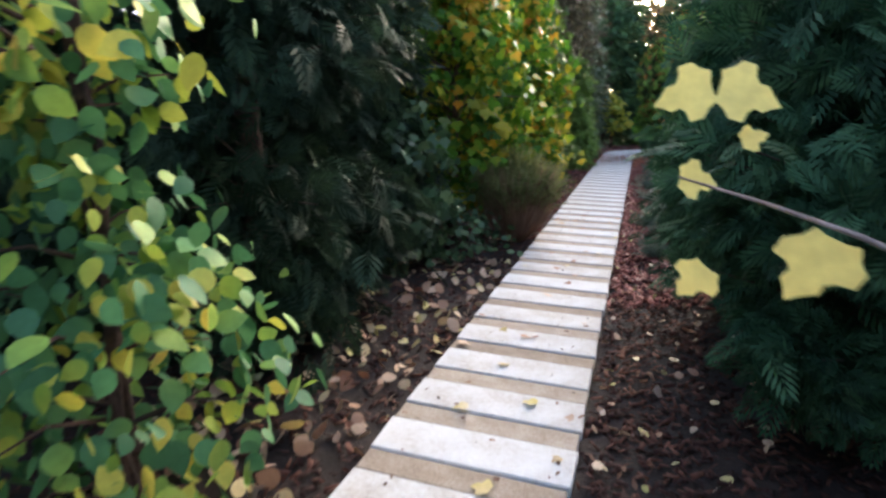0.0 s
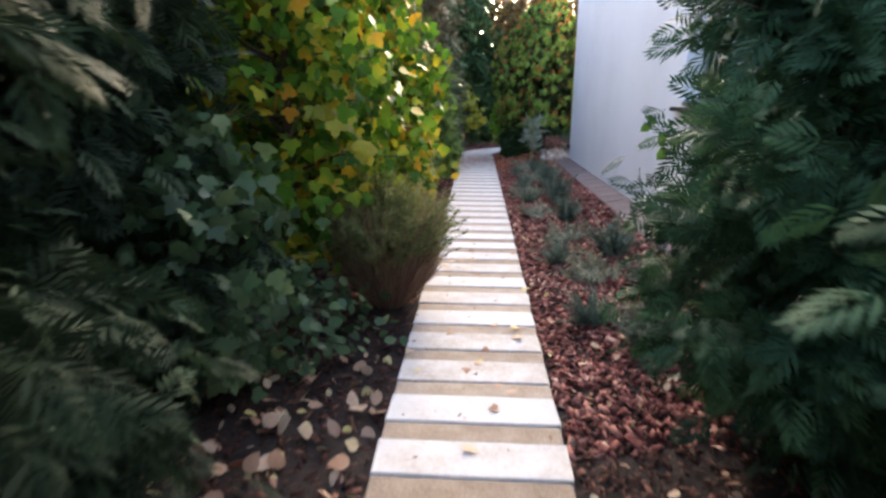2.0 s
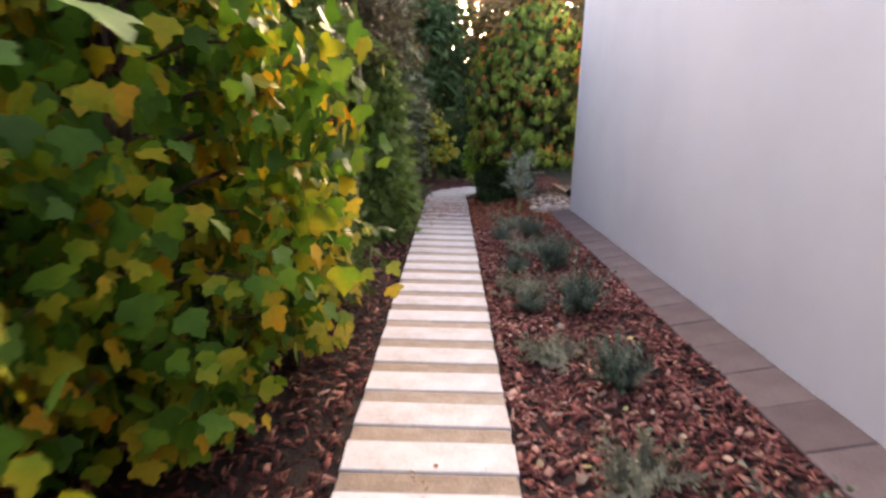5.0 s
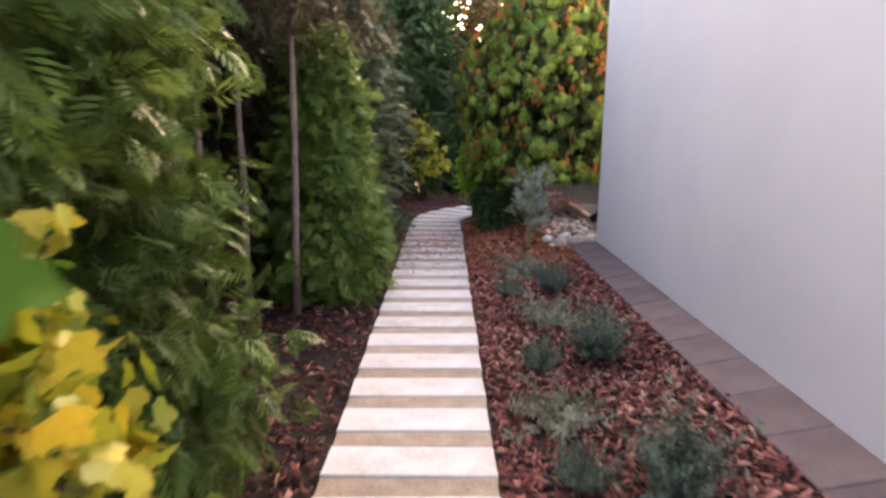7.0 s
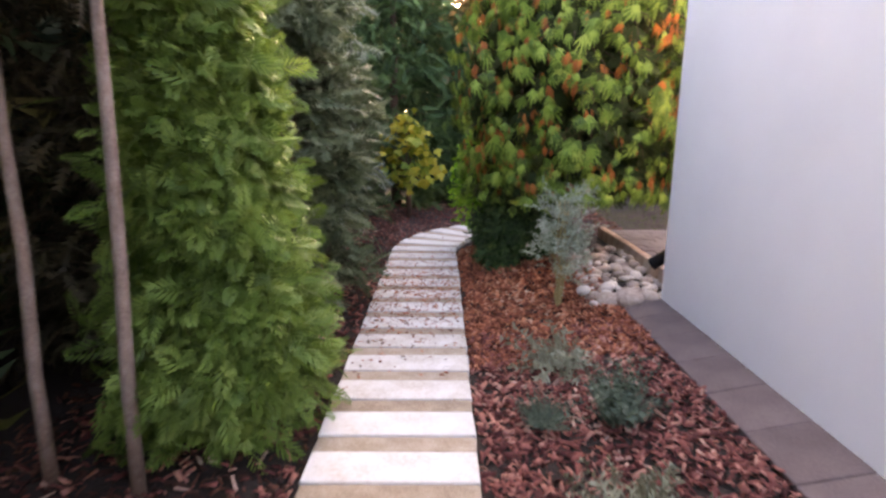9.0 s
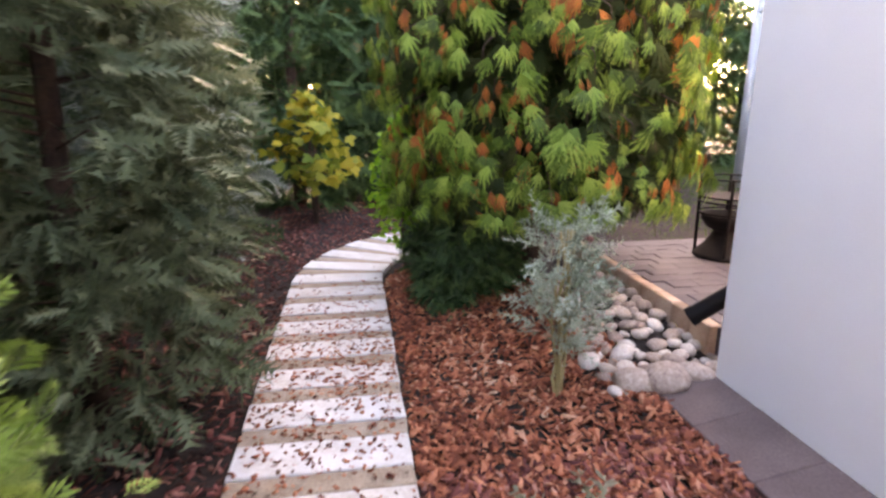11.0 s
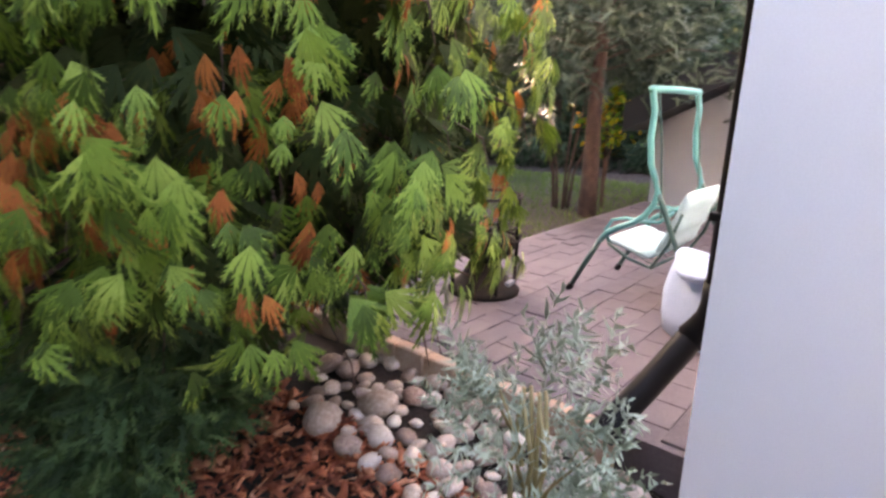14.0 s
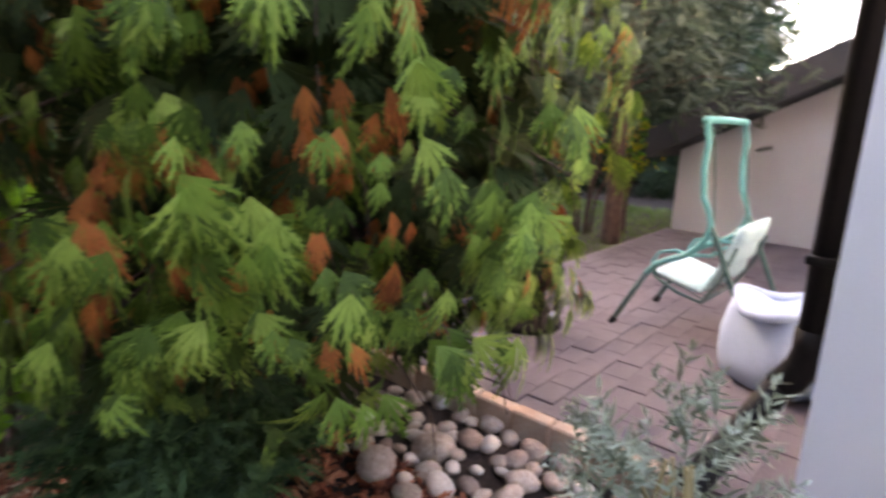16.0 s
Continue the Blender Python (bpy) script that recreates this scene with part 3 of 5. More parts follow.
ev = [eave.verts.new((x, y, z + dz)) for dz in (0, 0.34) for x, y, z in ((6.70, 16.74, 2.47), (6.70, 19.25, 1.20), (9.6, 19.25, 1.20), (9.6, 16.74, 2.47))]
for q in ((3, 2, 1, 0), (4, 5, 6, 7), (0, 1, 5, 4), (1, 2, 6, 5), (2, 3, 7, 6), (3, 0, 4, 7)):
    eave.faces.new([ev[i] for i in q])
tagged(part("roof_wing", eave, ROOF), "dark sloping roof edge over the wing", "roof", kind="structure")


# ---- downpipe on the corner ----
pipe = empty("downpipe", 1.97, CORNER_Y + 0.058, 0.0, "black metal downpipe on the house corner", "downpipe")
part("pipe", tube(bmesh.new(), [(0, 0, TOP), (0, 0, 3.0), (0, 0, 0.86)], 0.05, 16), DARKMETAL, pipe, "", True)
part("elbow", tube(bmesh.new(), [(0, 0, 0.92), (0, 0, 0.84), (-0.004, 0.012, 0.78), (-0.012, 0.04, 0.73), (-0.02, 0.07, 0.69)], 0.057, 16), DARKMETAL, pipe, "", True)
part("spout", tube(bmesh.new(), [(-0.018, 0.065, 0.70), (-0.18, 0.15, 0.53), (-0.35, 0.235, 0.375)], 0.05, 16, False), DARKMETAL, pipe, "", True)
part("spout_rim", tube(bmesh.new(), [(-0.332, 0.226, 0.392), (-0.358, 0.239, 0.368)], 0.055, 16, False), DARKMETAL, pipe, "", True)
for z in (1.15, 3.1):
    part("bracket", box(bmesh.new(), (-0.062, -0.064, z), (0.062, 0.058, z + 0.03), 0.004), DARKMETAL, pipe)


# ---- terrace ----
terrace = tagged(part("terrace", box(bmesh.new(), (PATIO_X + 0.01, CORNER_Y + 0.005, -0.15), (7.19, 19.05, PATIO_Z - 0.007)), TERRACE_STONE), "raised terrace of mauve paving blocks", "terrace", kind="structure")


# ---- far side closing hedge and trees ----
def round_crown(u):
    return max(0.05, math.sin(math.pi * min(1, 0.18 + 0.80 * u)))


def cone_crown(u):
    return (1 - u) ** 0.75 * (0.75 + 0.25 * min(1, u * 6)) + 0.04


# dark thujas on the side away from the house
for x, y, h, r, s in ((-1.95, 5.05, 4.4, 0.92, 11), (-2.45, 6.75, 4.8, 0.92, 12)):
    plant("thuja_tree", "dark green dense thuja beside the walk", "tree", (x, y, -0.04), h, 0.12, lambda u, r=r: r * cone_crown(u * 0.85), 190, 38, FROND_MID, 0.19, THUJA_DARK, s, face=0.5, rise=0.3, droop=0.55, spread=0.10, trunk=0.07, group="dark thujas", inner=0.25)

# thujas on the house side near the start
plant("thuja_shrub", "dark blue-green rounded thuja shrub by the house", "shrub", (1.0, 6.2, 0.03), 2.2, 0.24, lambda u: 0.76 * round_crown(u * 0.86), 190, 60, FROND_MID, 0.13, THUJA_RIGHT, 21, face=0.4, rise=0.5, droop=0.15, spread=0.07, trunk=0.05, inner=0.15, limb=0.009, group="thuja shrubs")
plant("thuja_shrub", "dark blue-green thuja shrub near the yellow twig", "shrub", (1.02, 4.75, 0.03), 2.3, 0.35, lambda u: 0.72 * round_crown(u * 0.9), 190, 58, FROND_MID, 0.13, THUJA_RIGHT, 22, face=0.4, rise=0.5, droop=0.15, spread=0.07, trunk=0.05, inner=0.15, group="thuja shrubs")

# oval-leaved shrub at the start
def tiered_crown(u):
    return 0.54 * round_crown(min(1, u / 0.62)) if u < 0.60 else (0.14 if u < 0.70 else 0.36)


plant("dogwood_shrub", "green and yellow oval-leaved shrub with autumn tint", "shrub", (-1.34, 3.50, -0.04), 2.0, 0.15, tiered_crown, 92, 16, OVAL, 0.084, DOGWOOD, 31, rise=0.3, droop=0.75, spread=0.075, trunk=0.011, stems=5, inner=0.45, flat=0.35, face=0.8, outward=0.5)

# lobed-leaved yellow shrubs
plant("guelder_shrub", "large shrub with yellow and orange lobed leaves", "shrub", (-1.8, 8.2, -0.04), 3.0, 0.35, lambda u: 0.85 * round_crown(u), 150, 30, LOBED, 0.098, YELLOW, 41, rise=0.2, droop=1.0, spread=0.10, trunk=0.016, stems=7, inner=0.3, flat=0.05, face=1.0, outward=0.45, limb=0.008, group="lobed-leaved shrubs")
plant("guelder_shrub", "large shrub with yellow-green lobed leaves", "shrub", (-1.64, 10.0, -0.04), 3.1, 0.3, lambda u: 0.84 * round_crown(u), 150, 30, LOBED, 0.098, YELLOW, 42, rise=0.2, droop=1.0, spread=0.10, trunk=0.016, stems=7, inner=0.3, flat=0.05, face=1.0, outward=0.45, limb=0.008, group="lobed-leaved shrubs")
plant("guelder_shrub", "small shrub with bright yellow lobed leaves", "shrub", (-1.30, 11.05, -0.04), 1.45, 0.2, lambda u: 0.45 * round_crown(u), 60, 16, LOBED, 0.09, YELLOWER, 44, rise=0.3, droop=0.9, face=0.8, flat=0.1, spread=0.08, trunk=0.012, stems=4, group="lobed-leaved shrubs")
plant("thuja_tree", "tall mid-green feathery thuja", "tree", (-1.82, 12.0, -0.04), 4.4, 0.1, lambda u: 0.86 * cone_crown(u * 0.75), 220, 42, FROND_MID, 0.16, THUJA_MID, 43, face=0.6, rise=0.3, droop=0.4, spread=0.09, trunk=0.06, inner=0.3, group="light thujas")

plant("currant_shrub", "dark green lobed-leaved shrub between the dark thujas", "shrub", (-1.72, 6.75, -0.04), 1.35, 0.15, lambda u: 0.42 * round_crown(u), 70, 18, LOBED, 0.085, IVY, 46, rise=0.3, droop=0.8, spread=0.08, trunk=0.010, stems=5, inner=0.3, flat=0.2, face=0.8, outward=0.5)

# dry tuft beside the slabs
clump("heath_tuft", "olive and rusty fine-leaved tuft leaning on the walk", -1.02, 8.05, -0.04, 0.74, 0.72, 1500, TUFTGREEN, 51, lower=TUFTBROWN, shape=FINE)

plant("ivy_patch", "low dark green broad-leaved ground cover", "shrub", (-1.55, 7.2, -0.04), 0.55, 0.03, lambda u: 0.62 * round_crown(u * 0.8 + 0.15), 60, 14, OVAL, 0.075, IVY, 45, rise=0.3, droop=0.3, spread=0.06, trunk=0.008, stems=4, flat=0.8)
# bare trunks
for x, y, s in ((-1.85, 14.6, 61), (-1.44, 14.5, 62), (-2.15, 14.3, 63)):
    rng = np.random.default_rng(s)
    th = empty("young_tree", x, y, -0.05, "slender young tree with bare pinkish stem", "tree", "bare-stemmed trees")
    pts = [(0.05 * math.sin(3 * u + s) + rng.normal(0, 0.01), 0.04 * math.cos(2 * u + s), 4.2 * u) for u in np.linspace(0, 1, 9)]
    trunk_mesh("trunk", pts, list(np.linspace(0.032, 0.012, 9)), PALEBARK, th)
    n = 1500
    a, r = rng.uniform(0, 6.28, n), rng.uniform(0.05, 0.8, n)
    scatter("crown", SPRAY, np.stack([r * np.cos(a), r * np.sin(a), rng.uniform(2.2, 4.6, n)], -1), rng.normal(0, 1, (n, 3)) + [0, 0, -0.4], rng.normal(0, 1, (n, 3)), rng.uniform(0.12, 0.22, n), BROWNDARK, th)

plant("hazel_shrub", "tall green leafy shrub behind the bare stems", "shrub", (-2.75, 13.7, -0.04), 3.4, 0.3, lambda u: 0.75 * round_crown(u), 90, 26, OVAL, 0.11, GREENLEAF, 64, rise=0.3, droop=0.7, spread=0.12, trunk=0.018, stems=5, inner=0.3, flat=0.3)
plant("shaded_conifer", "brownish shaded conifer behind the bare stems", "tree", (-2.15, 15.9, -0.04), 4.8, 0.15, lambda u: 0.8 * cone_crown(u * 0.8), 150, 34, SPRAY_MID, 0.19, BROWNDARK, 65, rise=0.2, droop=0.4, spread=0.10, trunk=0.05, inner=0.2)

# light conifers and spruces
plant("thuja_tree", "light green feathery thuja beside the walk", "tree", (-1.34, 15.15, -0.04), 2.3, 0.05, lambda u: 0.50 * cone_crown(u * 0.9), 220, 46, FROND_MID, 0.14, THUJA_LIGHT, 71, face=0.5, group="light thujas", rise=0.5, droop=0.1, spread=0.08, trunk=0.05, inner=0.35)
plant("spruce_tree", "grey-green spruce with layered branches", "tree", (-1.6, 17.25, -0.04), 4.8, 0.05, lambda u: 0.92 * cone_crown(u * 0.9), 220, 38, SPRAY_MID, 0.20, SPRUCE, 72, rise=0.05, droop=0.15, spread=0.08, trunk=0.06, inner=0.3)
plant("spruce_tree", "silver-blue spruce at the bend of the walk", "tree", (-1.95, 19.6, -0.04), 5.2, 0.4, lambda u: 0.95 * cone_crown(u * 0.9), 160, 36, SPRAY_MID, 0.21, SILVER, 73, rise=0.05, droop=0.1, spread=0.09, trunk=0.06, inner=0.3)

# shrubs beyond the bend
plant("yellow_shrub", "small shrub with yellow autumn leaves", "shrub", (-0.75, 22.0, -0.04), 1.65, 0.55, lambda u: 0.55 * round_crown(u), 34, 9, LOBED, 0.14, YELLOWER, 81, rise=0.3, droop=0.5, spread=0.09, trunk=0.012, stems=4)
plant("green_shrub", "fresh bright green shrub behind the browning thuja", "shrub", (0.27, 19.55, -0.04), 1.45, 0.25, lambda u: 0.31 * round_crown(u), 80, 28, OVAL, 0.06, BRIGHT, 82, rise=0.3, droop=0.1, spread=0.06, trunk=0.01, stems=4)

# the browning thuja by the terrace
def weeping_thuja(base, height, seed):
    """A thuja whose flat sprays hang in bunches round an inside with shade painted in, some of them browned."""
    rng = np.random.default_rng(seed)
    th = empty("thuja_tree", *base, "thuja with hanging green sprays browning in patches", "tree")
    trunk_mesh("trunk", [(0.02 * math.sin(2 * u), 0.02 * math.cos(3 * u), height * 0.95 * u - 0.08) for u in np.linspace(0, 1, 8)], list(np.linspace(0.10, 0.012, 8)), BARK, th, 10)

    def reach(z):
        return 1.22 * min(1.0, 0.80 + 0.5 * z / height) if z < 2.35 else 1.22 * max(0.12, 1 - ((z - 2.35) / (height - 2.3)) ** 1.2)
    limbs = bmesh.new()
    for k in range(150):
        z, a = rng.uniform(0.75, height * 0.93), rng.uniform(0, 6.28)
        r = reach(z) * rng.uniform(0.75, 1.0)
        out = np.array([math.cos(a), math.sin(a), 0])
        start, tip = np.array([0, 0, z + 0.1 * r]), out * r + [0, 0, z - 0.12 * r]
        tube(limbs, [start, (start + tip) / 2 + [0, 0, 0.12 * r], tip, tip + out * 0.03 - [0, 0, 0.12]], [0.012, 0.008, 0.004, 0.002], 4, False)
    tagged(part("branching", limbs, BARK, th), kind="stuff")
    n = 5200
    z, a = rng.uniform(0.78, height, n), rng.uniform(0, 6.28, n)
    r = np.array([reach(q) for q in z]) * rng.uniform(0.25, 0.86, n)
    out = np.stack([np.cos(a), np.sin(a), np.zeros(n)], -1)
    # Inner sprays get the darkened colour to paint the shade inside the crown.
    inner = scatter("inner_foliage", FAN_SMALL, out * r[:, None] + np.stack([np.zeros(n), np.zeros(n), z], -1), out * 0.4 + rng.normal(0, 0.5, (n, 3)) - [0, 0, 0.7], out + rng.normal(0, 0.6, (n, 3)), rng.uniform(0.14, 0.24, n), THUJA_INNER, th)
    tagged(inner, "inner sprays with shade painted into their dark colour")
    green, brown = [], []
    for k in range(1350):
        z = rng.uniform(0.80, height) if k > 130 else rng.uniform(0.76, 1.25)
        a = rng.uniform(0, 2 * math.pi)
        r = reach(z) * (rng.uniform(0.78, 1.08) if rng.uniform() < 0.8 else rng.uniform(0.5, 0.8))
        out = np.array([math.cos(a), math.sin(a), 0.0])
        side = np.array([-math.sin(a), math.cos(a), 0.0])
        foot = out * r + [0, 0, z]
        down = out * rng.uniform(0.2, 0.8) + side * rng.normal(0, 0.35) - [0, 0, rng.uniform(0.7, 1.4)]
        face = out * 0.9 + side * rng.normal(0, 0.35) + [0, 0, rng.uniform(0.0, 0.8)]
        big = rng.uniform(0.09, 0.165)
        dying = rng.uniform()
        for j in range(rng.integers(2, 5)):
            p = foot + side * rng.normal(0, 0.045) + down * rng.uniform(-0.03, 0.06) + out * rng.normal(0, 0.02)
            item = (p, down + side * rng.normal(0, 0.45) + rng.normal(0, 0.12, 3), face + rng.normal(0, 0.25, 3), big * rng.uniform(0.75, 1.2))
            (brown if dying < 0.07 and j < 3 else green).append(item)
        if dying < 0.40:
            for j in range(2):
                brown.append((foot - down * 0.09 + rng.normal(0, 0.02, 3), down + side * rng.normal(0, 0.2), face, big * rng.uniform(0.7, 1.0)))
    for name, items, m, w in (("crown", green, THUJA_BROWN, 0.95), ("browned_foliage", brown, DEAD, 0.62)):
        p, d, q, size = zip(*items)
        ob = scatter(name, FAN, p, d, q, size, m, th, np.full(len(p), w))
        if m is DEAD:
            tagged(ob, "orange-brown dying sprays")
    return th


weeping_thuja((1.2, 18.6, 0.05), 3.9, 91)
plant("conifer_shrub", "low dark mossy conifer at the foot of the thuja", "shrub", (0.62, 18.55, 0.0), 0.85, 0.03, lambda u: 0.42 * round_crown(u * 0.8 + 0.1), 110, 50, SPRAY_MID, 0.11, MIDGREEN, 92, rise=0.4, droop=0.2, spread=0.05, trunk=0.03, inner=0.2)

# silver shrub beside the stones
plant("silver_shrub", "silvery narrow-leaved shrub with straw-coloured stems", "shrub", (0.80, 16.87, 0.05), 0.95, 0.30, lambda u: 0.07 + 0.10 * math.sin(math.pi * min(1, 0.15 + 0.75 * u)), 24, 7, SPRIG_LONG, 0.15, SILVERLEAF, 95, rise=1.6, droop=-0.5, spread=0.05, bark=STRAW, trunk=0.005, stems=7, inner=0.35, limb=0.0035)

# planting that closes the garden
EDGE = ((-3.7, 2.6, 4.6, 1.4, THUJA_DARK, 101), (-3.9, 4.9, 5.0, 1.4, THUJA_DARK, 102), (-3.8, 7.4, 5.2, 1.4, THUJA_DARK, 103), (-3.7, 9.8, 5.2, 1.4, THUJA_DARK, 104),
        (-3.8, 12.3, 5.5, 1.4, FARLEAF, 105), (-4.0, 14.8, 5.5, 1.4, FARLEAF, 120), (-4.0, 17.0, 5.8, 1.4, THUJA_DARK, 106), (-3.8, 19.4, 6.0, 1.5, MIDGREEN, 107), (-3.0, 21.9, 6.2, 1.5, MIDGREEN, 108), (-1.1, 23.6, 7.6, 1.35, MIDGREEN, 109),
        (0.6, 24.3, 3.4, 1.3, MIDGREEN, 110), (2.3, 24.8, 3.1, 1.3, MIDGREEN, 111), (4.0, 25.6, 4.6, 1.4, THUJA_DARK, 125), (5.3, 26.4, 6.0, 1.6, THUJA_DARK, 112), (7.4, 26.3, 5.5, 1.7, MIDGREEN, 113), (9.6, 25.0, 5.5, 1.7, THUJA_DARK, 114), (11.4, 22.8, 5.8, 1.7, THUJA_DARK, 115), (12.2, 20.2, 6.0, 1.7, THUJA_DARK, 116),
        (-2.6, 0.3, 3.6, 1.2, THUJA_DARK, 117), (-0.9, -2.2, 4.0, 1.2, THUJA_DARK, 118), (0.8, -2.6, 4.0, 1.1, THUJA_DARK, 119), (-6.0, 11.0, 6.5, 1.8, FARLEAF, 121), (-6.3, 16.0, 6.5, 1.8, THUJA_DARK, 122))
for x, y, h, r, m, seed in EDGE:
    seen = y > 19 and x > -3.5
    plant("garden_tree", "tall brownish garden tree in autumn leaf" if m is FARLEAF else "tall dark conifer along the edge of the garden" if m is THUJA_DARK else "tall mid-green conifer along the edge of the garden", "tree", (x, y, -0.05), h, 0.05,
          lambda u, r=r: r * cone_crown(u * 0.7), 120 if h > 6.1 else 90, 46 if seen else 28, SPRAY_MID if seen else SPRAY_FAR, 0.30 if seen else 0.46, m, seed, rise=0.3, droop=0.4, spread=0.2, trunk=0.09, group="edge trees", inner=0.2)

# thin autumn trees that let the low sky through
for x, y, h, seed in ((1.3, 24.6, 6.2, 110), (3.2, 25.6, 6.0, 111), (0.3, 28.5, 7.5, 123), (3.6, 30.0, 7.5, 124), (2.2, 34.0, 8.0, 133)):
    plant("autumn_tree", "thin autumn tree with brown and orange leaves", "tree", (x, y, -0.05), h, 0.9, lambda u: 1.55 * round_crown(u * 0.9), 120, 32, OVAL, 0.17, AUTUMN, seed, rise=0.6, droop=0.5, spread=0.22, trunk=0.08, group="autumn trees", inner=0.25, limb=0.012)

for x, y, h, seed in ((-6.5, 25.5, 7.0, 131), (-2.6, 29.5, 7.5, 132), (7.5, 31.0, 6.5, 134), (12.0, 27.5, 7.5, 135), (15.5, 22.5, 7.5, 136), (-8.0, 19.5, 7.0, 137)):
    plant("garden_tree", "broad autumn tree beyond the garden", "tree", (x, y, -0.05), h, 0.05, lambda u: 2.9 * cone_crown(u * 0.6), 110, 40, SPRAY_FAR, 0.7, FARLEAF, seed, rise=0.3, droop=0.4, spread=0.4, trunk=0.14, group="edge trees", inner=0.1)

# ---- terrace things ----
def brazier(x, y):
    """A fire basket: a weighted foot, a fire bowl and a caged frame."""
    th = empty("fire_basket", x, y, PATIO_Z, "sooty dark iron fire basket on the terrace", "brazier", rz=12)
    part("foot", lathe(bmesh.new(), [(0.235, 0.0), (0.24, 0.025), (0.225, 0.05), (0.17, 0.11), (0.12, 0.20), (0.10, 0.26)], 28), RUSTMETAL, th, "", True)
    part("bowl", lathe(bmesh.new(), [(0.09, 0.26), (0.16, 0.31), (0.20, 0.38), (0.205, 0.43), (0.19, 0.43), (0.15, 0.34)], 28), RUSTMETAL, th, "", True)
    for k in range(4):
        a = math.pi / 4 + k * math.pi / 2
        c, s = math.cos(a), math.sin(a)
        part("post", tube(bmesh.new(), [(0.22 * c, 0.22 * s, 0.0), (0.225 * c, 0.225 * s, 0.4), (0.225 * c, 0.225 * s, 0.80)], 0.013, 8), RUSTMETAL, th)
    for z in (0.45, 0.56, 0.79):
        ring = [(0.225 * math.cos(a), 0.225 * math.sin(a), z) for a in np.linspace(0, 2 * math.pi, 25)]
        part("ring", tube(bmesh.new(), ring, 0.010, 6, False), RUSTMETAL, th)
    part("grate", lathe(bmesh.new(), [(0.03, 0.60), (0.215, 0.60), (0.22, 0.615), (0.03, 0.615)], 24), RUSTMETAL, th)
    part("vent", box(bmesh.new(), (-0.05, -0.20, 0.085), (0.05, -0.165, 0.115), 0.004), POSTGREY, th, "pale slot in the foot")
    return th


brazier(2.78, 18.42).scale = (1.0, 1.0, 0.82)


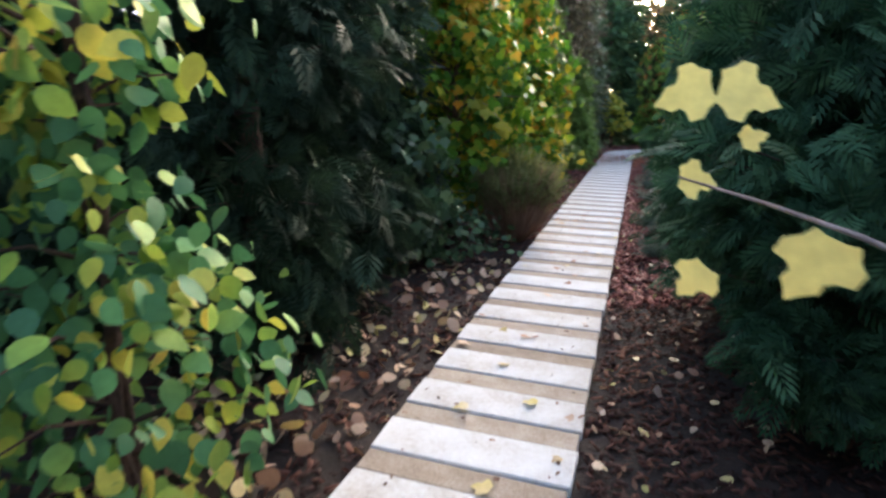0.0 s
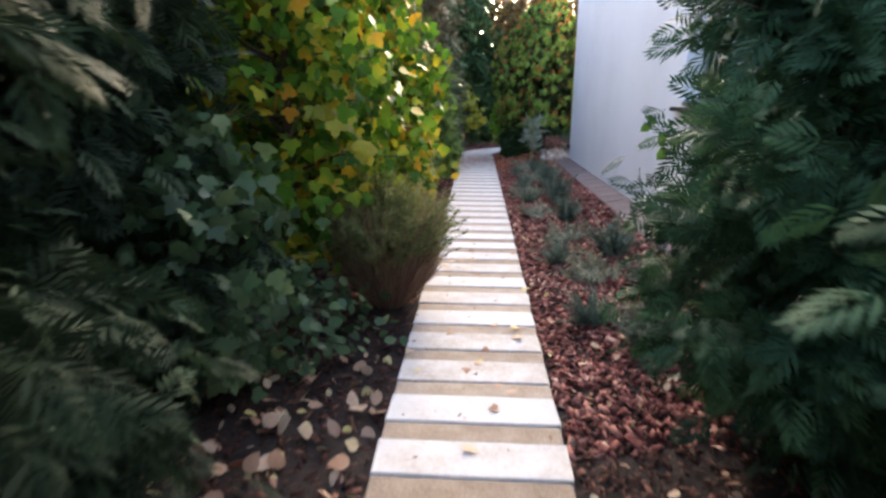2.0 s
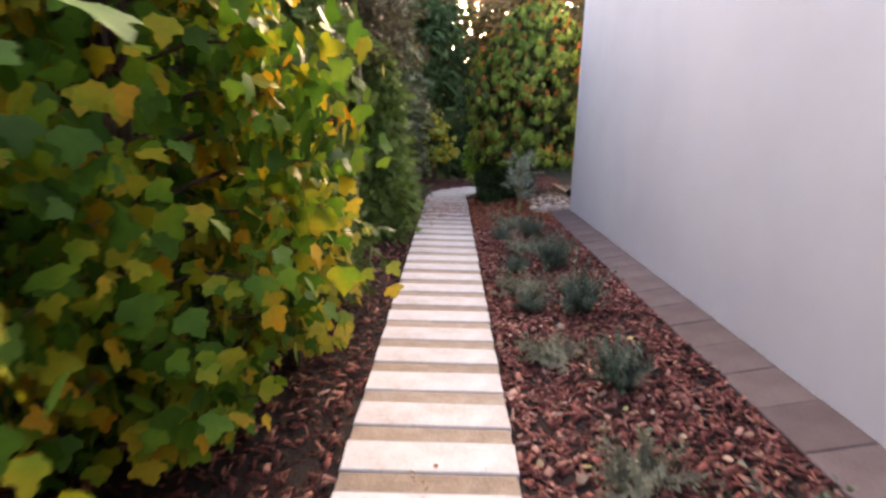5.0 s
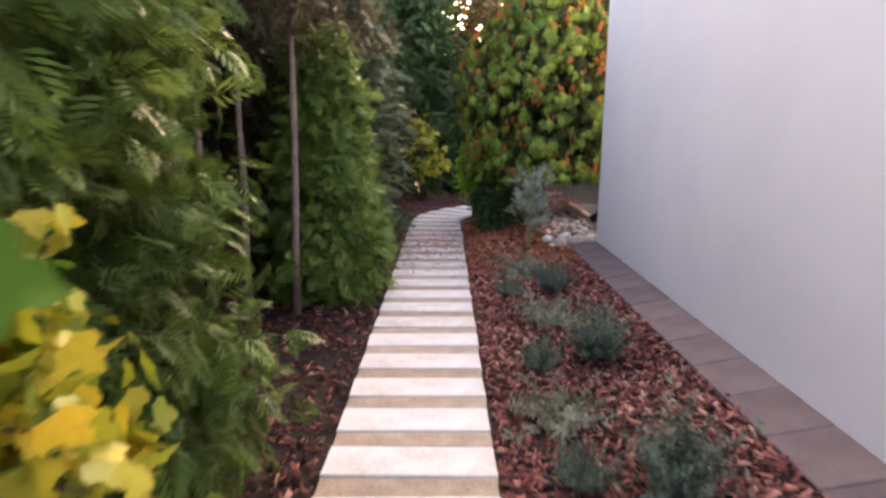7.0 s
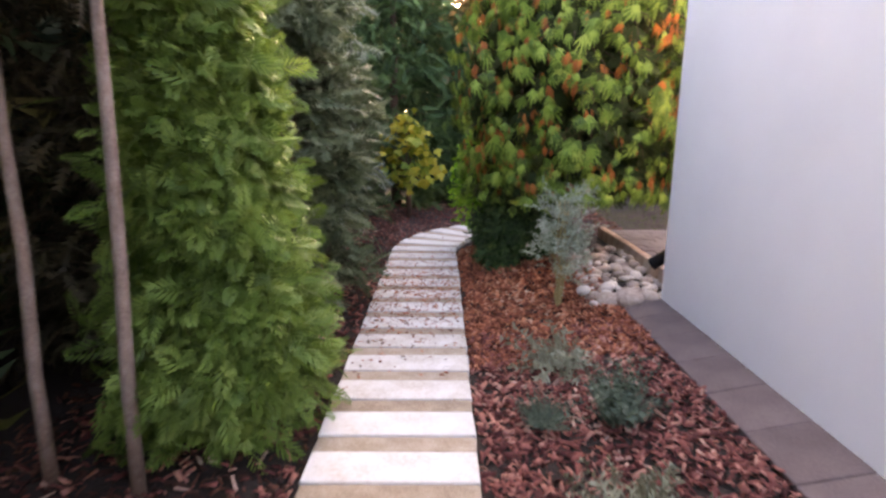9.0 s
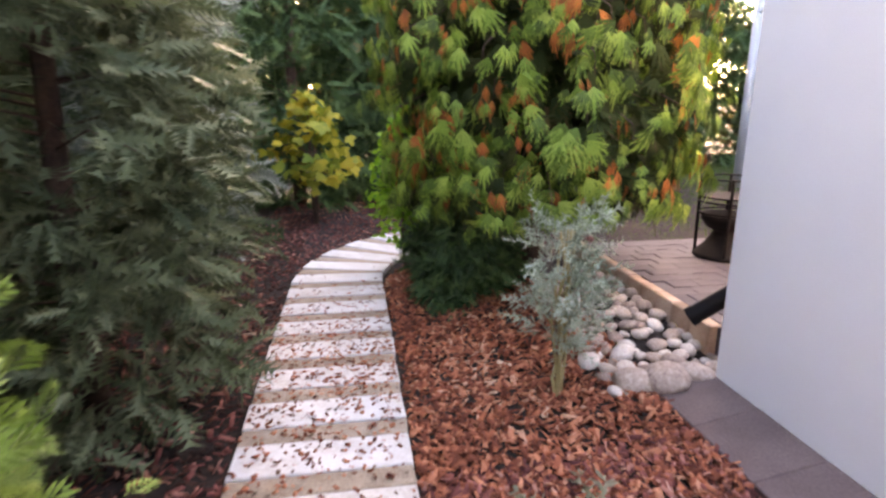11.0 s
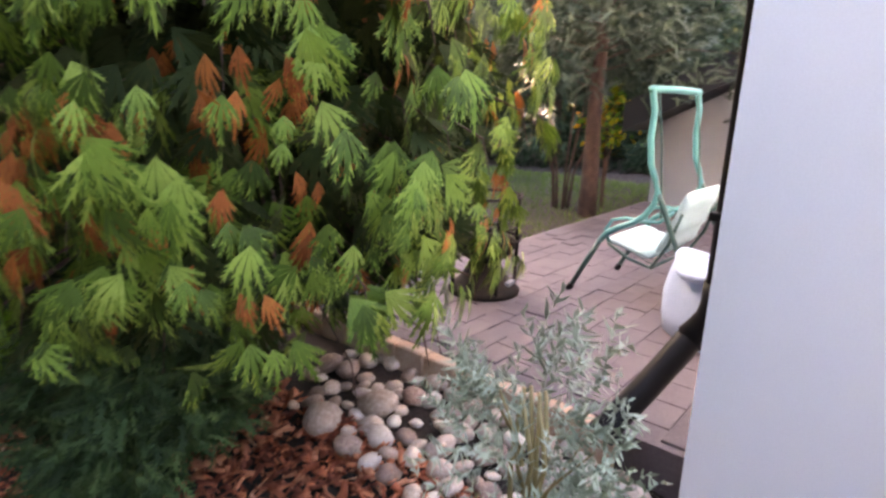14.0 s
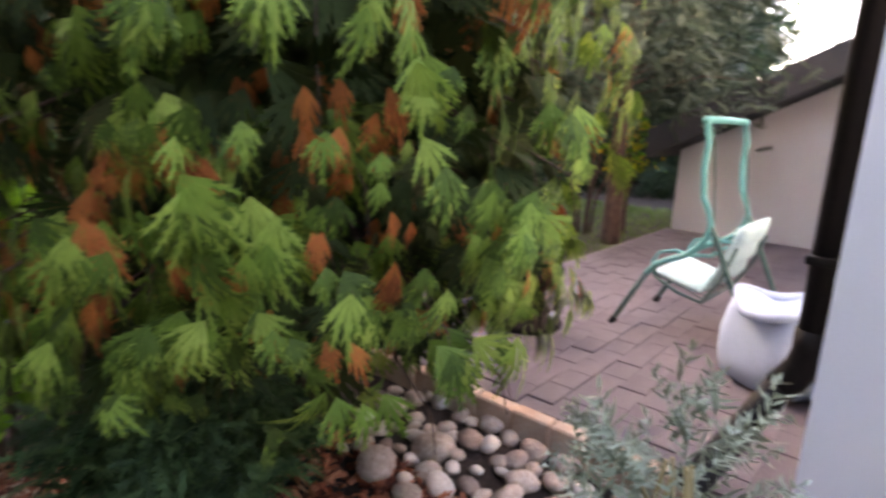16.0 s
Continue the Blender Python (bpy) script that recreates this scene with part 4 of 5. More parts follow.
def garden_swing(x, y, turn):
    """A hanging garden seat: bent end frames, a top rail, and a hung bench with cushions. Local x is the front, y the length."""
    th = empty("garden_swing", x, y, PATIO_Z, "green metal garden swing seat with pale mint cushions", "garden swing", rz=turn)
    half = 0.35
    for s in (-half, half):
        front = [(0.45, s, 0.015), (0.355, s, 0.20), (0.26, s, 0.38), (0.21, s, 0.445), (0.14, s, 0.49), (0.05, s, 0.53), (-0.02, s, 0.59), (-0.065, s, 0.66), (-0.08, s, 0.73), (-0.055, s, 0.81), (-0.02, s, 0.89), (0.0, s, 1.05), (-0.005, s, 1.20), (0.015, s, 1.29), (0.02, s, 1.32)]
        back = [(-0.075, s, 0.74), (-0.12, s, 0.66), (-0.16, s, 0.57), (-0.26, s, 0.35), (-0.42, s, 0.01)]
        leg = part("front_leg", tube(bmesh.new(), front[:3], 0.017, 10), DARKGREEN, th, "dark green lower leg", True)
        part("foot_cap", tube(bmesh.new(), [(0.457, s, 0.0), (0.435, s, 0.045)], 0.022, 10), DARKMETAL, leg, "black rubber cap", True)
        part("end_frame", tube(bmesh.new(), front[2:], 0.019, 10), GREENPAINT, th, "", True)
        part("back_leg", tube(bmesh.new(), back, 0.016, 10), DARKGREEN, th, "dark green lower leg", True)
        q = s * 0.86
        part("armrest", tube(bmesh.new(), [(0.22, q, 0.37), (0.25, q, 0.45), (0.21, q, 0.52), (0.12, q, 0.545), (0.02, q, 0.535), (-0.09, q, 0.55), (-0.17, q, 0.62)], 0.011, 8), GREENPAINT, th, "", True)
        part("seat_strut", tube(bmesh.new(), [(0.22, q, 0.36), (0.08, q, 0.29), (-0.07, q, 0.26), (-0.16, q, 0.42), (-0.22, q, 0.62)], 0.011, 8), DARKGREEN, th, "", True)
        part("hanger", tube(bmesh.new(), [(0.0, q, 1.30), (-0.05, q, 1.0), (-0.10, q, 0.55)], 0.006, 6), DARKGREEN, th)
    part("top_rail", tube(bmesh.new(), [(0.02, -half - 0.02, 1.32), (0.02, 0, 1.325), (0.02, half + 0.02, 1.32)], 0.021, 10), GREENPAINT, th, "", True)
    part("seat_rail", tube(bmesh.new(), [(0.22, -0.30, 0.36), (0.22, 0.30, 0.36)], 0.011, 8), DARKGREEN, th, "", True)
    part("seat_rail", tube(bmesh.new(), [(-0.07, -0.30, 0.26), (-0.07, 0.30, 0.26)], 0.011, 8), DARKGREEN, th, "", True)
    for k in range(7):
        yy = -0.24 + 0.08 * k
        part("seat_wire", tube(bmesh.new(), [(0.22, yy, 0.36), (0.08, yy, 0.315), (-0.07, yy, 0.262)], 0.004, 5), DARKGREEN, th)
    for name, profile, label in (("seat_cushion", [(0.24, 0.385), (0.10, 0.35), (-0.05, 0.315)], "pale mint seat cushion"), ("back_cushion", [(-0.09, 0.36), (-0.16, 0.53), (-0.23, 0.74)], "pale mint backrest cushion")):
        bm = bmesh.new()
        rows = []
        for j in range(13):
            u = j / 6
            k = min(int(u), 1)
            w = u - k
            px = profile[k][0] * (1 - w) + profile[k + 1][0] * w
            pz = profile[k][1] * (1 - w) + profile[k + 1][1] * w
            dx, dz = profile[2][0] - profile[0][0], profile[2][1] - profile[0][1]
            long = math.hypot(dx, dz)
            nx, nz = (-dz / long, dx / long) if name == "back_cushion" else (dz / long, -dx / long)
            puff = 0.022 + 0.020 * abs(math.sin(math.pi * u * 1.5))
            puff *= 0.45 if j in (0, 12) else 1.0
            ring = []
            for side in (1, -1):
                for i in range(7):
                    yy = (-0.285 + 0.095 * i) * side
                    e = 1.0 - 0.7 * (abs(yy) / 0.285) ** 6
                    ring.append(bm.verts.new((px + nx * side * puff * e, yy, pz + nz * side * puff * e)))
            rows.append(ring)
        for r0, r1 in zip(rows, rows[1:]):
            for i in range(14):
                bm.faces.new((r0[i], r0[(i + 1) % 14], r1[(i + 1) % 14], r1[i]))
        bm.faces.new(rows[0][::-1])
        bm.faces.new(rows[-1])
        bmesh.ops.recalc_face_normals(bm, faces=bm.faces)
        part(name, bm, CUSHION, th, label, True)
    return th


garden_swing(3.53, 17.54, 87)


def sack(x, y):
    """A slumped woven bag with a folded open mouth."""
    th = empty("bulk_sack", x, y, PATIO_Z, "white woven bulk sack, filled, on the terrace", "sack", rz=52)
    bm = bmesh.new()
    prof = ((0.19, 0.0), (0.235, 0.02), (0.255, 0.12), (0.25, 0.26), (0.232, 0.37), (0.22, 0.43), (0.20, 0.42), (0.10, 0.38))
    rings = []
    for j, (r, z) in enumerate(prof):
        ring = []
        for k in range(28):
            a = 2 * math.pi * k / 28
            c, s = math.cos(a), math.sin(a)
            q = (abs(c) ** 5.0 + abs(s) ** 5.0) ** (-1 / 5.0)
            w = 1 + 0.05 * noise.noise((2 * c, 2 * s, 3 * z)) + 0.03 * math.sin(5 * a + 9 * z)
            ring.append(bm.verts.new((r * q * c * w - 0.10 * z, r * q * s * w * 0.9, z + (0.03 * math.sin(3 * a) if j in (5, 6) else 0))))
        rings.append(ring)
    for r0, r1 in zip(rings, rings[1:]):
        for k in range(28):
            bm.faces.new((r0[k], r0[(k + 1) % 28], r1[(k + 1) % 28], r1[k]))
    bm.faces.new(rings[0][::-1])
    bm.faces.new(rings[-1])
    part("bag", bm, SACK, th, "", True)
    rim = [(0.262 * math.cos(a) * (1 + 0.06 * math.sin(4 * a)) - 0.05, 0.24 * math.sin(a) * (1 + 0.05 * math.sin(5 * a)), 0.425 + 0.025 * math.sin(3 * a)) for a in np.linspace(0, 2 * math.pi, 29)]
    part("rolled_rim", tube(bmesh.new(), rim, 0.028, 8, False), SACK, th, "crumpled white rim", True)
    return th


sack(2.97, 17.02)

# post and far things beyond the terrace
th = empty("lamp_post", 5.9, 22.6, -0.05, "plain grey metal post on the lawn", "post")
part("shaft", tube(bmesh.new(), [(0, 0, 0), (0, 0, 1.5), (0, 0, 3.2)], [0.07, 0.065, 0.06], 14), POSTGREY, th, "", True)
part("base_plate", lathe(bmesh.new(), [(0.12, 0.0), (0.12, 0.03), (0.09, 0.05), (0.072, 0.10)], 16), POSTGREY, th, "", True)

# bare leaning branches by the wing
th = empty("bare_shrub", 6.5, 19.9, -0.05, "bare brown shrub with leaning branches", "shrub")
rng = np.random.default_rng(7)
for k in range(9):
    a = rng.uniform(0, 6.28)
    tip = (0.55 * math.cos(a), 0.45 * math.sin(a), rng.uniform(1.2, 2.0))
    trunk_mesh("branch", [(0.08 * math.cos(a), 0.08 * math.sin(a), 0), (0.3 * tip[0], 0.3 * tip[1], 0.7), tip], [0.022, 0.014, 0.006], BARK, th, 6)
plant("yellow_shrub", "small yellow-leaved shrub beside the wing", "shrub", (6.9, 19.5, -0.05), 1.75, 1.0, lambda u: 0.30 * round_crown(u), 24, 14, OVAL, 0.09, YELLOW, 83, rise=0.4, droop=0.3, spread=0.07, trunk=0.01, stems=3)
plant("pine_tree", "grey-green pine overhanging the terrace", "tree", (6.2, 19.4, -0.05), 5.0, 1.85, lambda u: 1.85 * cone_crown(u * 0.7), 190, 46, SPRAY_MID, 0.20, PINE, 84, rise=0.1, droop=0.1, spread=0.14, trunk=0.10)

# lawn beyond the terrace
rng = np.random.default_rng(8)
n = 42000
lx, ly = rng.uniform(1.8, 9.5, n), rng.uniform(19.1, 25.5, n)
lawn = add_mesh("lawn", [(1.6, 19.08, 0.10), (9.8, 19.08, 0.16), (9.8, 25.8, 0.16), (1.6, 25.8, 0.10)], [(0, 1, 2, 3)], surface("turf", [(0.3, (0.035, 0.07, 0.018)), (0.7, (0.08, 0.13, 0.03))], 2.0, 0.95, 50.0, 0.6, depth=0.02))
tagged(lawn, "mown green lawn beyond the terrace", "lawn", kind="structure")
grass = scatter("grass", BLADE, np.stack([lx, ly, 0.10 + 0.06 * (lx - 1.6) / 8.2], -1), np.stack([rng.normal(0, 0.35, n), rng.normal(0, 0.35, n), np.ones(n)], -1), rng.normal(0, 1, (n, 3)), rng.uniform(0.06, 0.12, n), GRASS, None, np.full(n, 2.0))
tagged(grass, "short green grass of the lawn", "grass", kind="stuff")


# ---- bed plants ----
BED = ((0.85, 9.2, 0.30, 0.34, 1), (0.36, 9.1, 0.20, 0.26, 1), (0.53, 9.9, 0.17, 0.34, 0), (0.66, 10.75, 0.28, 0.30, 1), (0.38, 11.2, 0.17, 0.32, 0), (0.70, 12.05, 0.34, 0.34, 1), (0.36, 12.2, 0.18, 0.24, 1),
       (0.40, 12.75, 0.18, 0.36, 0), (0.74, 13.45, 0.36, 0.34, 1), (0.38, 13.4, 0.20, 0.24, 1), (0.56, 14.25, 0.18, 0.36, 0), (0.74, 15.0, 0.28, 0.30, 1), (0.37, 15.05, 0.15, 0.24, 1), (0.57, 15.75, 0.20, 0.40, 0),
       (0.88, 8.0, 0.30, 0.32, 1), (0.55, 8.65, 0.18, 0.38, 0), (0.38, 7.75, 0.18, 0.30, 1), (0.62, 7.3, 0.26, 0.34, 1))
for k, (x, y, h, w, kind) in enumerate(BED):
    if kind:
        clump("lavender", "grey-green rounded lavender clump in the bark bed", x, y, ground_z(x, y), h * 1.15, w * 1.05, 130, LAVENDER, 200 + k, "bed plants")
    else:
        clump("sage_plant", "low pale sage clump in the bark bed", x, y, ground_z(x, y), h * 0.9, w * 1.15, 60, PALETUFT, 200 + k, "bed plants", shape=SPRIG)


# ---- twigs near the start ----
def twig(name, label, points, leaves, size, material, shape=OVAL):
    th = empty(name, *points[0], label, "branch")
    o = Vector(points[0])
    trunk_mesh("stem", [tuple(Vector(p) - o) for p in points], list(np.linspace(0.007, 0.002, len(points))), PALEBARK, th, 6)
    for k, (p, d, s) in enumerate(leaves):
        one = scatter("leaf", shape, [tuple(Vector(p) - o)], [d], [(0.3, -0.8, 0.5)], [size * s], material, th)
    return th


twig("yellow_twig", "thin twig with pale yellow autumn leaves", [(0.95, 3.47, 0.0), (0.80, 3.27, 0.75), (0.55, 3.14, 1.12), (0.39, 3.14, 1.19), (0.30, 3.24, 1.21), (0.19, 3.34, 1.23)],
     [((0.22, 3.32, 1.37), (-0.9, 0, -0.25), 1.1), ((0.23, 3.32, 1.37), (0.9, 0, -0.2), 1.2), ((0.37, 3.17, 1.18), (-0.4, 0, -0.9), 1.3), ((0.24, 3.28, 1.10), (-0.5, 0, -0.7), 0.85), ((0.19, 3.34, 1.23), (0.9, 0.1, -0.1), 0.8), ((0.27, 3.32, 1.29), (0.7, 0, 0.3), 0.5)], 0.078, PALEYELLOW, LOBED)
twig("green_twig", "thin twig with dark green leaves by the house", [(0.98, 6.75, 0.03), (0.80, 6.8, 0.8), (0.56, 6.92, 1.2), (0.40, 6.9, 1.32)],
     [((0.46, 6.95, 1.28), (0.3, 0, -0.9), 1.1), ((0.43, 6.92, 1.32), (-0.6, 0, 0.4), 0.9), ((0.40, 6.9, 1.32), (-0.8, 0, -0.6), 0.8), ((0.5, 6.98, 1.2), (-0.5, 0, -0.9), 0.9), ((0.52, 7.0, 1.22), (0.8, 0, 0.3), 1.0)], 0.075, GREENLEAF)


rng = np.random.default_rng(77)
spread = []
for k in range(17):
    u = rng.uniform(0.25, 1.0)
    spread.append(((-1.55 + 0.55 * u + rng.normal(0, 0.03), 7.95 - 0.42 * u + rng.normal(0, 0.04), 1.42 - 0.10 * u - 0.22 * u * u + rng.normal(0, 0.03)), (rng.normal(0.1, 0.5), rng.normal(-0.2, 0.3), -0.9), rng.uniform(0.75, 1.25)))
twig("maple_twig", "low branch of bright yellow-green lobed leaves", [(-1.8, 8.15, 0.9), (-1.55, 7.95, 1.42), (-1.28, 7.74, 1.33), (-1.0, 7.53, 1.10)], spread, 0.115, YELLOWER, LOBED)


# ---- bark mulch and fallen leaves ----
def lay(name, label, category, shape, n, xr, yr, size, material, seed, lift=0.012, tilt=0.35, keep=None):
    rng = np.random.default_rng(seed)
    x, y = rng.uniform(*xr, n), rng.uniform(*yr, n)
    if keep:
        ok = np.array([keep(a, b) for a, b in zip(x, y)])
        x, y = x[ok], y[ok]
    m = len(x)
    z = np.array([ground_z(a, b) + 0.018 * noise.noise((a * 3, b * 3, 0)) for a, b in zip(x, y)]) + lift * rng.uniform(0.3, 1.6, m)
    a = rng.uniform(0, 6.28, m)
    al = np.stack([np.cos(a), np.sin(a), rng.normal(0, tilt, m)], -1)
    nr = np.stack([rng.normal(0, tilt, m), rng.normal(0, tilt, m), np.ones(m)], -1)
    ob = scatter(name, shape, np.stack([x, y, z], -1), al, nr, rng.uniform(0.6, 1.4, m) * size, material, None, rng.uniform(0.6, 1.6, m))
    return tagged(ob, label, category, kind="stuff")


def off_path(x, y):
    return not (-0.82 < x < 0.02 and y < 19.2) and not (y >= 19.2 and -0.85 + (y - 19.4) * 0.55 < x < 0.05 + max(0, y - 19.3) * 0.5)


lay("bark_mulch", "red-brown bark chips covering the bed", "mulch", CHIP, 15000, (0.02, 1.28), (6.3, 16.4), 0.060, CHIPS, 301, 0.014, 0.45, off_path)
lay("bark_mulch", "fresh orange-brown bark chips round the silver shrub", "mulch", CHIP, 7000, (0.02, 1.28), (15.8, 19.6), 0.060, CHIPS_ORANGE, 308, 0.016, 0.45, off_path)
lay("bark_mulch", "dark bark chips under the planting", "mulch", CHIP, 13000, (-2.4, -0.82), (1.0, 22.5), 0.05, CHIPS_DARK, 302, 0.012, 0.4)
lay("bark_mulch", "reddish bark chips under the conifers", "mulch", CHIP, 3600, (-2.2, -0.82), (8.0, 19.0), 0.06, CHIPS, 307, 0.02, 0.4)
# By the start the dark chip colour stands in for shade on the ground.
lay("bark_mulch", "bark chips near the start, coloured dark for the shade there", "mulch", CHIP, 6000, (0.02, 1.28), (1.0, 6.6), 0.046, CHIPS_DARK, 306, 0.012, 0.4, off_path)
lay("bark_mulch", "red-brown bark chips round the bend", "mulch", CHIP, 7000, (-1.4, 2.2), (19.2, 23.5), 0.04, CHIPS, 303, 0.012, 0.4, off_path)
lay("fallen_leaves", "curled pale fallen leaves on dark bark", "fallen leaves", OVAL, 620, (-1.9, -0.84), (2.4, 7.2), 0.07, LITTER, 304, 0.03, 0.8)
lay("fallen_leaves", "scattered fallen leaves in the bed", "fallen leaves", OVAL, 420, (0.03, 1.25), (2.5, 12.0), 0.045, LITTER, 305, 0.03, 0.5)

# ---- river stones ----
stones = [(1.36, 16.78, 0.15, 0.115), (1.20, 16.82, 0.12, 0.10), (1.53, 16.80, 0.15, 0.095)]
rng = np.random.default_rng(9)
for _ in range(900):
    x, y = rng.uniform(0.98, 1.76), rng.uniform(16.74, 18.5)
    r = rng.choice([0.035, 0.05, 0.065, 0.085], p=[0.3, 0.35, 0.23, 0.12]) * rng.uniform(0.85, 1.15)
    if x < 1.0 + 0.12 * (y - 16.7) or all((x - a) ** 2 + (y - b) ** 2 > (0.78 * (r + q)) ** 2 for a, b, _, q in stones) is False:
        continue
    if (x - 1.25) ** 2 + (y - 18.55) ** 2 < 0.16 ** 2:
        continue
    stones.append((x, y, ground_z(x, y) + r * 0.45, r))
shapes = []
for k in range(6):
    bm = bmesh.new()
    bmesh.ops.create_icosphere(bm, subdivisions=2, radius=1.0)
    for v in bm.verts:
        v.co *= 1 + 0.22 * noise.noise(v.co * 1.1 + Vector((k * 7.1, 0, 0))) + 0.06 * noise.noise(v.co * 3 + Vector((0, k * 3.3, 0)))
        v.co.z *= 0.62
        v.co.x *= 1.12
    me = bpy.data.meshes.new("river_stone")
    bm.to_mesh(me)
    bm.free()
    me.polygons.foreach_set("use_smooth", [True] * len(me.polygons))
    me.materials.append(PEBBLE)
    shapes.append(me)
for k, (x, y, z, r) in enumerate(stones[:290]):
    ob = new("river_stone", shapes[k % 6])
    ob.matrix_world = pose(x, y, z, rng.uniform(-18, 18), rng.uniform(-18, 18), rng.uniform(0, 360)) @ Matrix.Diagonal((r, r * rng.uniform(0.8, 1.05), r, 1))
    tagged(ob, "rounded pale river stone beside the terrace" if r < 0.075 else "large smooth rounded river stone beside the terrace", "stone", "river stones")


# ---- walk of pale slabs ----
def walk_line(s):
    """Middle and heading of the walk at s metres from its start: straight, then bending towards the house side."""
    bend, radius = 19.15, 1.9
    if s < bend:
        return -0.40, s, 0.0
    a = min((s - bend) / radius, radians(46))
    x, y = -0.40 + radius * (1 - math.cos(a)), bend + radius * math.sin(a)
    rest = s - bend - a * radius
    return x + rest * math.sin(a), y + rest * math.cos(a), a


def piece_mesh(name, length, width, top, thick, material, seed, bevel=0.006):
    bm = box(bmesh.new(), (-width / 2, -length / 2, top - thick), (width / 2, length / 2, top), bevel, 1)
    for v in bm.verts:
        v.co.x += 0.010 * noise.noise((v.co.y * 9, seed * 3.1, v.co.x))
        v.co.y += 0.006 * noise.noise((v.co.x * 7, seed * 5.3, v.co.y))
    me = bpy.data.meshes.new(name)
    bm.to_mesh(me)
    bm.free()
    me.materials.append(material)
    return me


walkway = tagged(add_mesh("walkway", [(-0.76, 0.0, -0.12), (-0.04, 0.0, -0.12), (-0.04, 19.0, -0.12), (-0.76, 19.0, -0.12), (-0.76, 0.0, -0.02), (-0.04, 0.0, -0.02), (-0.04, 19.0, -0.02), (-0.76, 19.0, -0.02)],
                          [(3, 2, 1, 0), (4, 5, 6, 7), (0, 1, 5, 4), (1, 2, 6, 5), (2, 3, 7, 6), (3, 0, 4, 7)], SOIL), "garden walk of pale slabs with tan strips between", "walkway", kind="structure")
PERIOD, WHITE = 0.385, 0.245
slabs = [piece_mesh("slab", WHITE - 0.004, 0.80, 0.0, 0.055, SLAB, k) for k in range(5)]
strips = [piece_mesh("strip", PERIOD - WHITE - 0.004, 0.795, -0.007, 0.045, STRIP, 20 + k) for k in range(5)]
s, k = 13.403 - 35 * PERIOD, 0
while s < 23.0:
    for me, mid in ((slabs[k % 5], s + WHITE / 2), (strips[k % 5], s + (WHITE + PERIOD) / 2)):
        x, y, a = walk_line(mid)
        ob = new("slab" if me in slabs else "strip", me)
        ob.matrix_world = Matrix.Translation((x, y, 0)) @ Matrix.Rotation(-a + 0.006 * math.sin(k * 2.3), 4, "Z")
        ob.parent = walkway
    s += PERIOD
    k += 1
rng = np.random.default_rng(12)
n = 420
px, py = rng.uniform(-0.78, -0.02, n), np.concatenate([rng.uniform(1.0, 10.0, 190), rng.normal(17.6, 0.9, 230)])
a = rng.uniform(0, 6.28, n)
bits = scatter("fallen_bits", OVAL, np.stack([px, py, np.full(n, 0.006)], -1), np.stack([np.cos(a), np.sin(a), rng.normal(0, 0.15, n)], -1), np.stack([rng.normal(0, 0.2, n), rng.normal(0, 0.2, n), np.ones(n)], -1), rng.uniform(0.012, 0.04, n), LITTER_DARK, None, rng.uniform(0.4, 1.0, n))
m = 1300
a = rng.uniform(0, 6.28, m)
drift = scatter("bark_litter", CHIP, np.stack([rng.uniform(-0.79, -0.01, m), rng.normal(17.5, 0.75, m), np.full(m, 0.008)], -1), np.stack([np.cos(a), np.sin(a), rng.normal(0, 0.15, m)], -1), np.stack([rng.normal(0, 0.2, m), rng.normal(0, 0.2, m), np.ones(m)], -1), rng.uniform(0.012, 0.030, m), CHIPS_ORANGE, None, rng.uniform(1.2, 3.2, m))
m = 46
a = rng.uniform(0, 6.28, m)
dropped = scatter("dropped_leaves", LOBED, np.stack([rng.uniform(-0.80, 0.0, m), rng.uniform(3.2, 9.5, m), np.full(m, 0.010)], -1), np.stack([np.cos(a), np.sin(a), np.zeros(m)], -1), np.stack([rng.normal(0, 0.2, m), rng.normal(0, 0.2, m), np.ones(m)], -1), rng.uniform(0.035, 0.085, m), LITTER)
tagged(dropped, "yellow and brown leaves dropped on the slabs", "fallen leaves", kind="stuff")
tagged(drift, "red-brown bark litter drifted over the slabs", "mulch", kind="stuff")
tagged(bits, "small brown leaf bits lying on the slabs", "fallen leaves", kind="stuff")

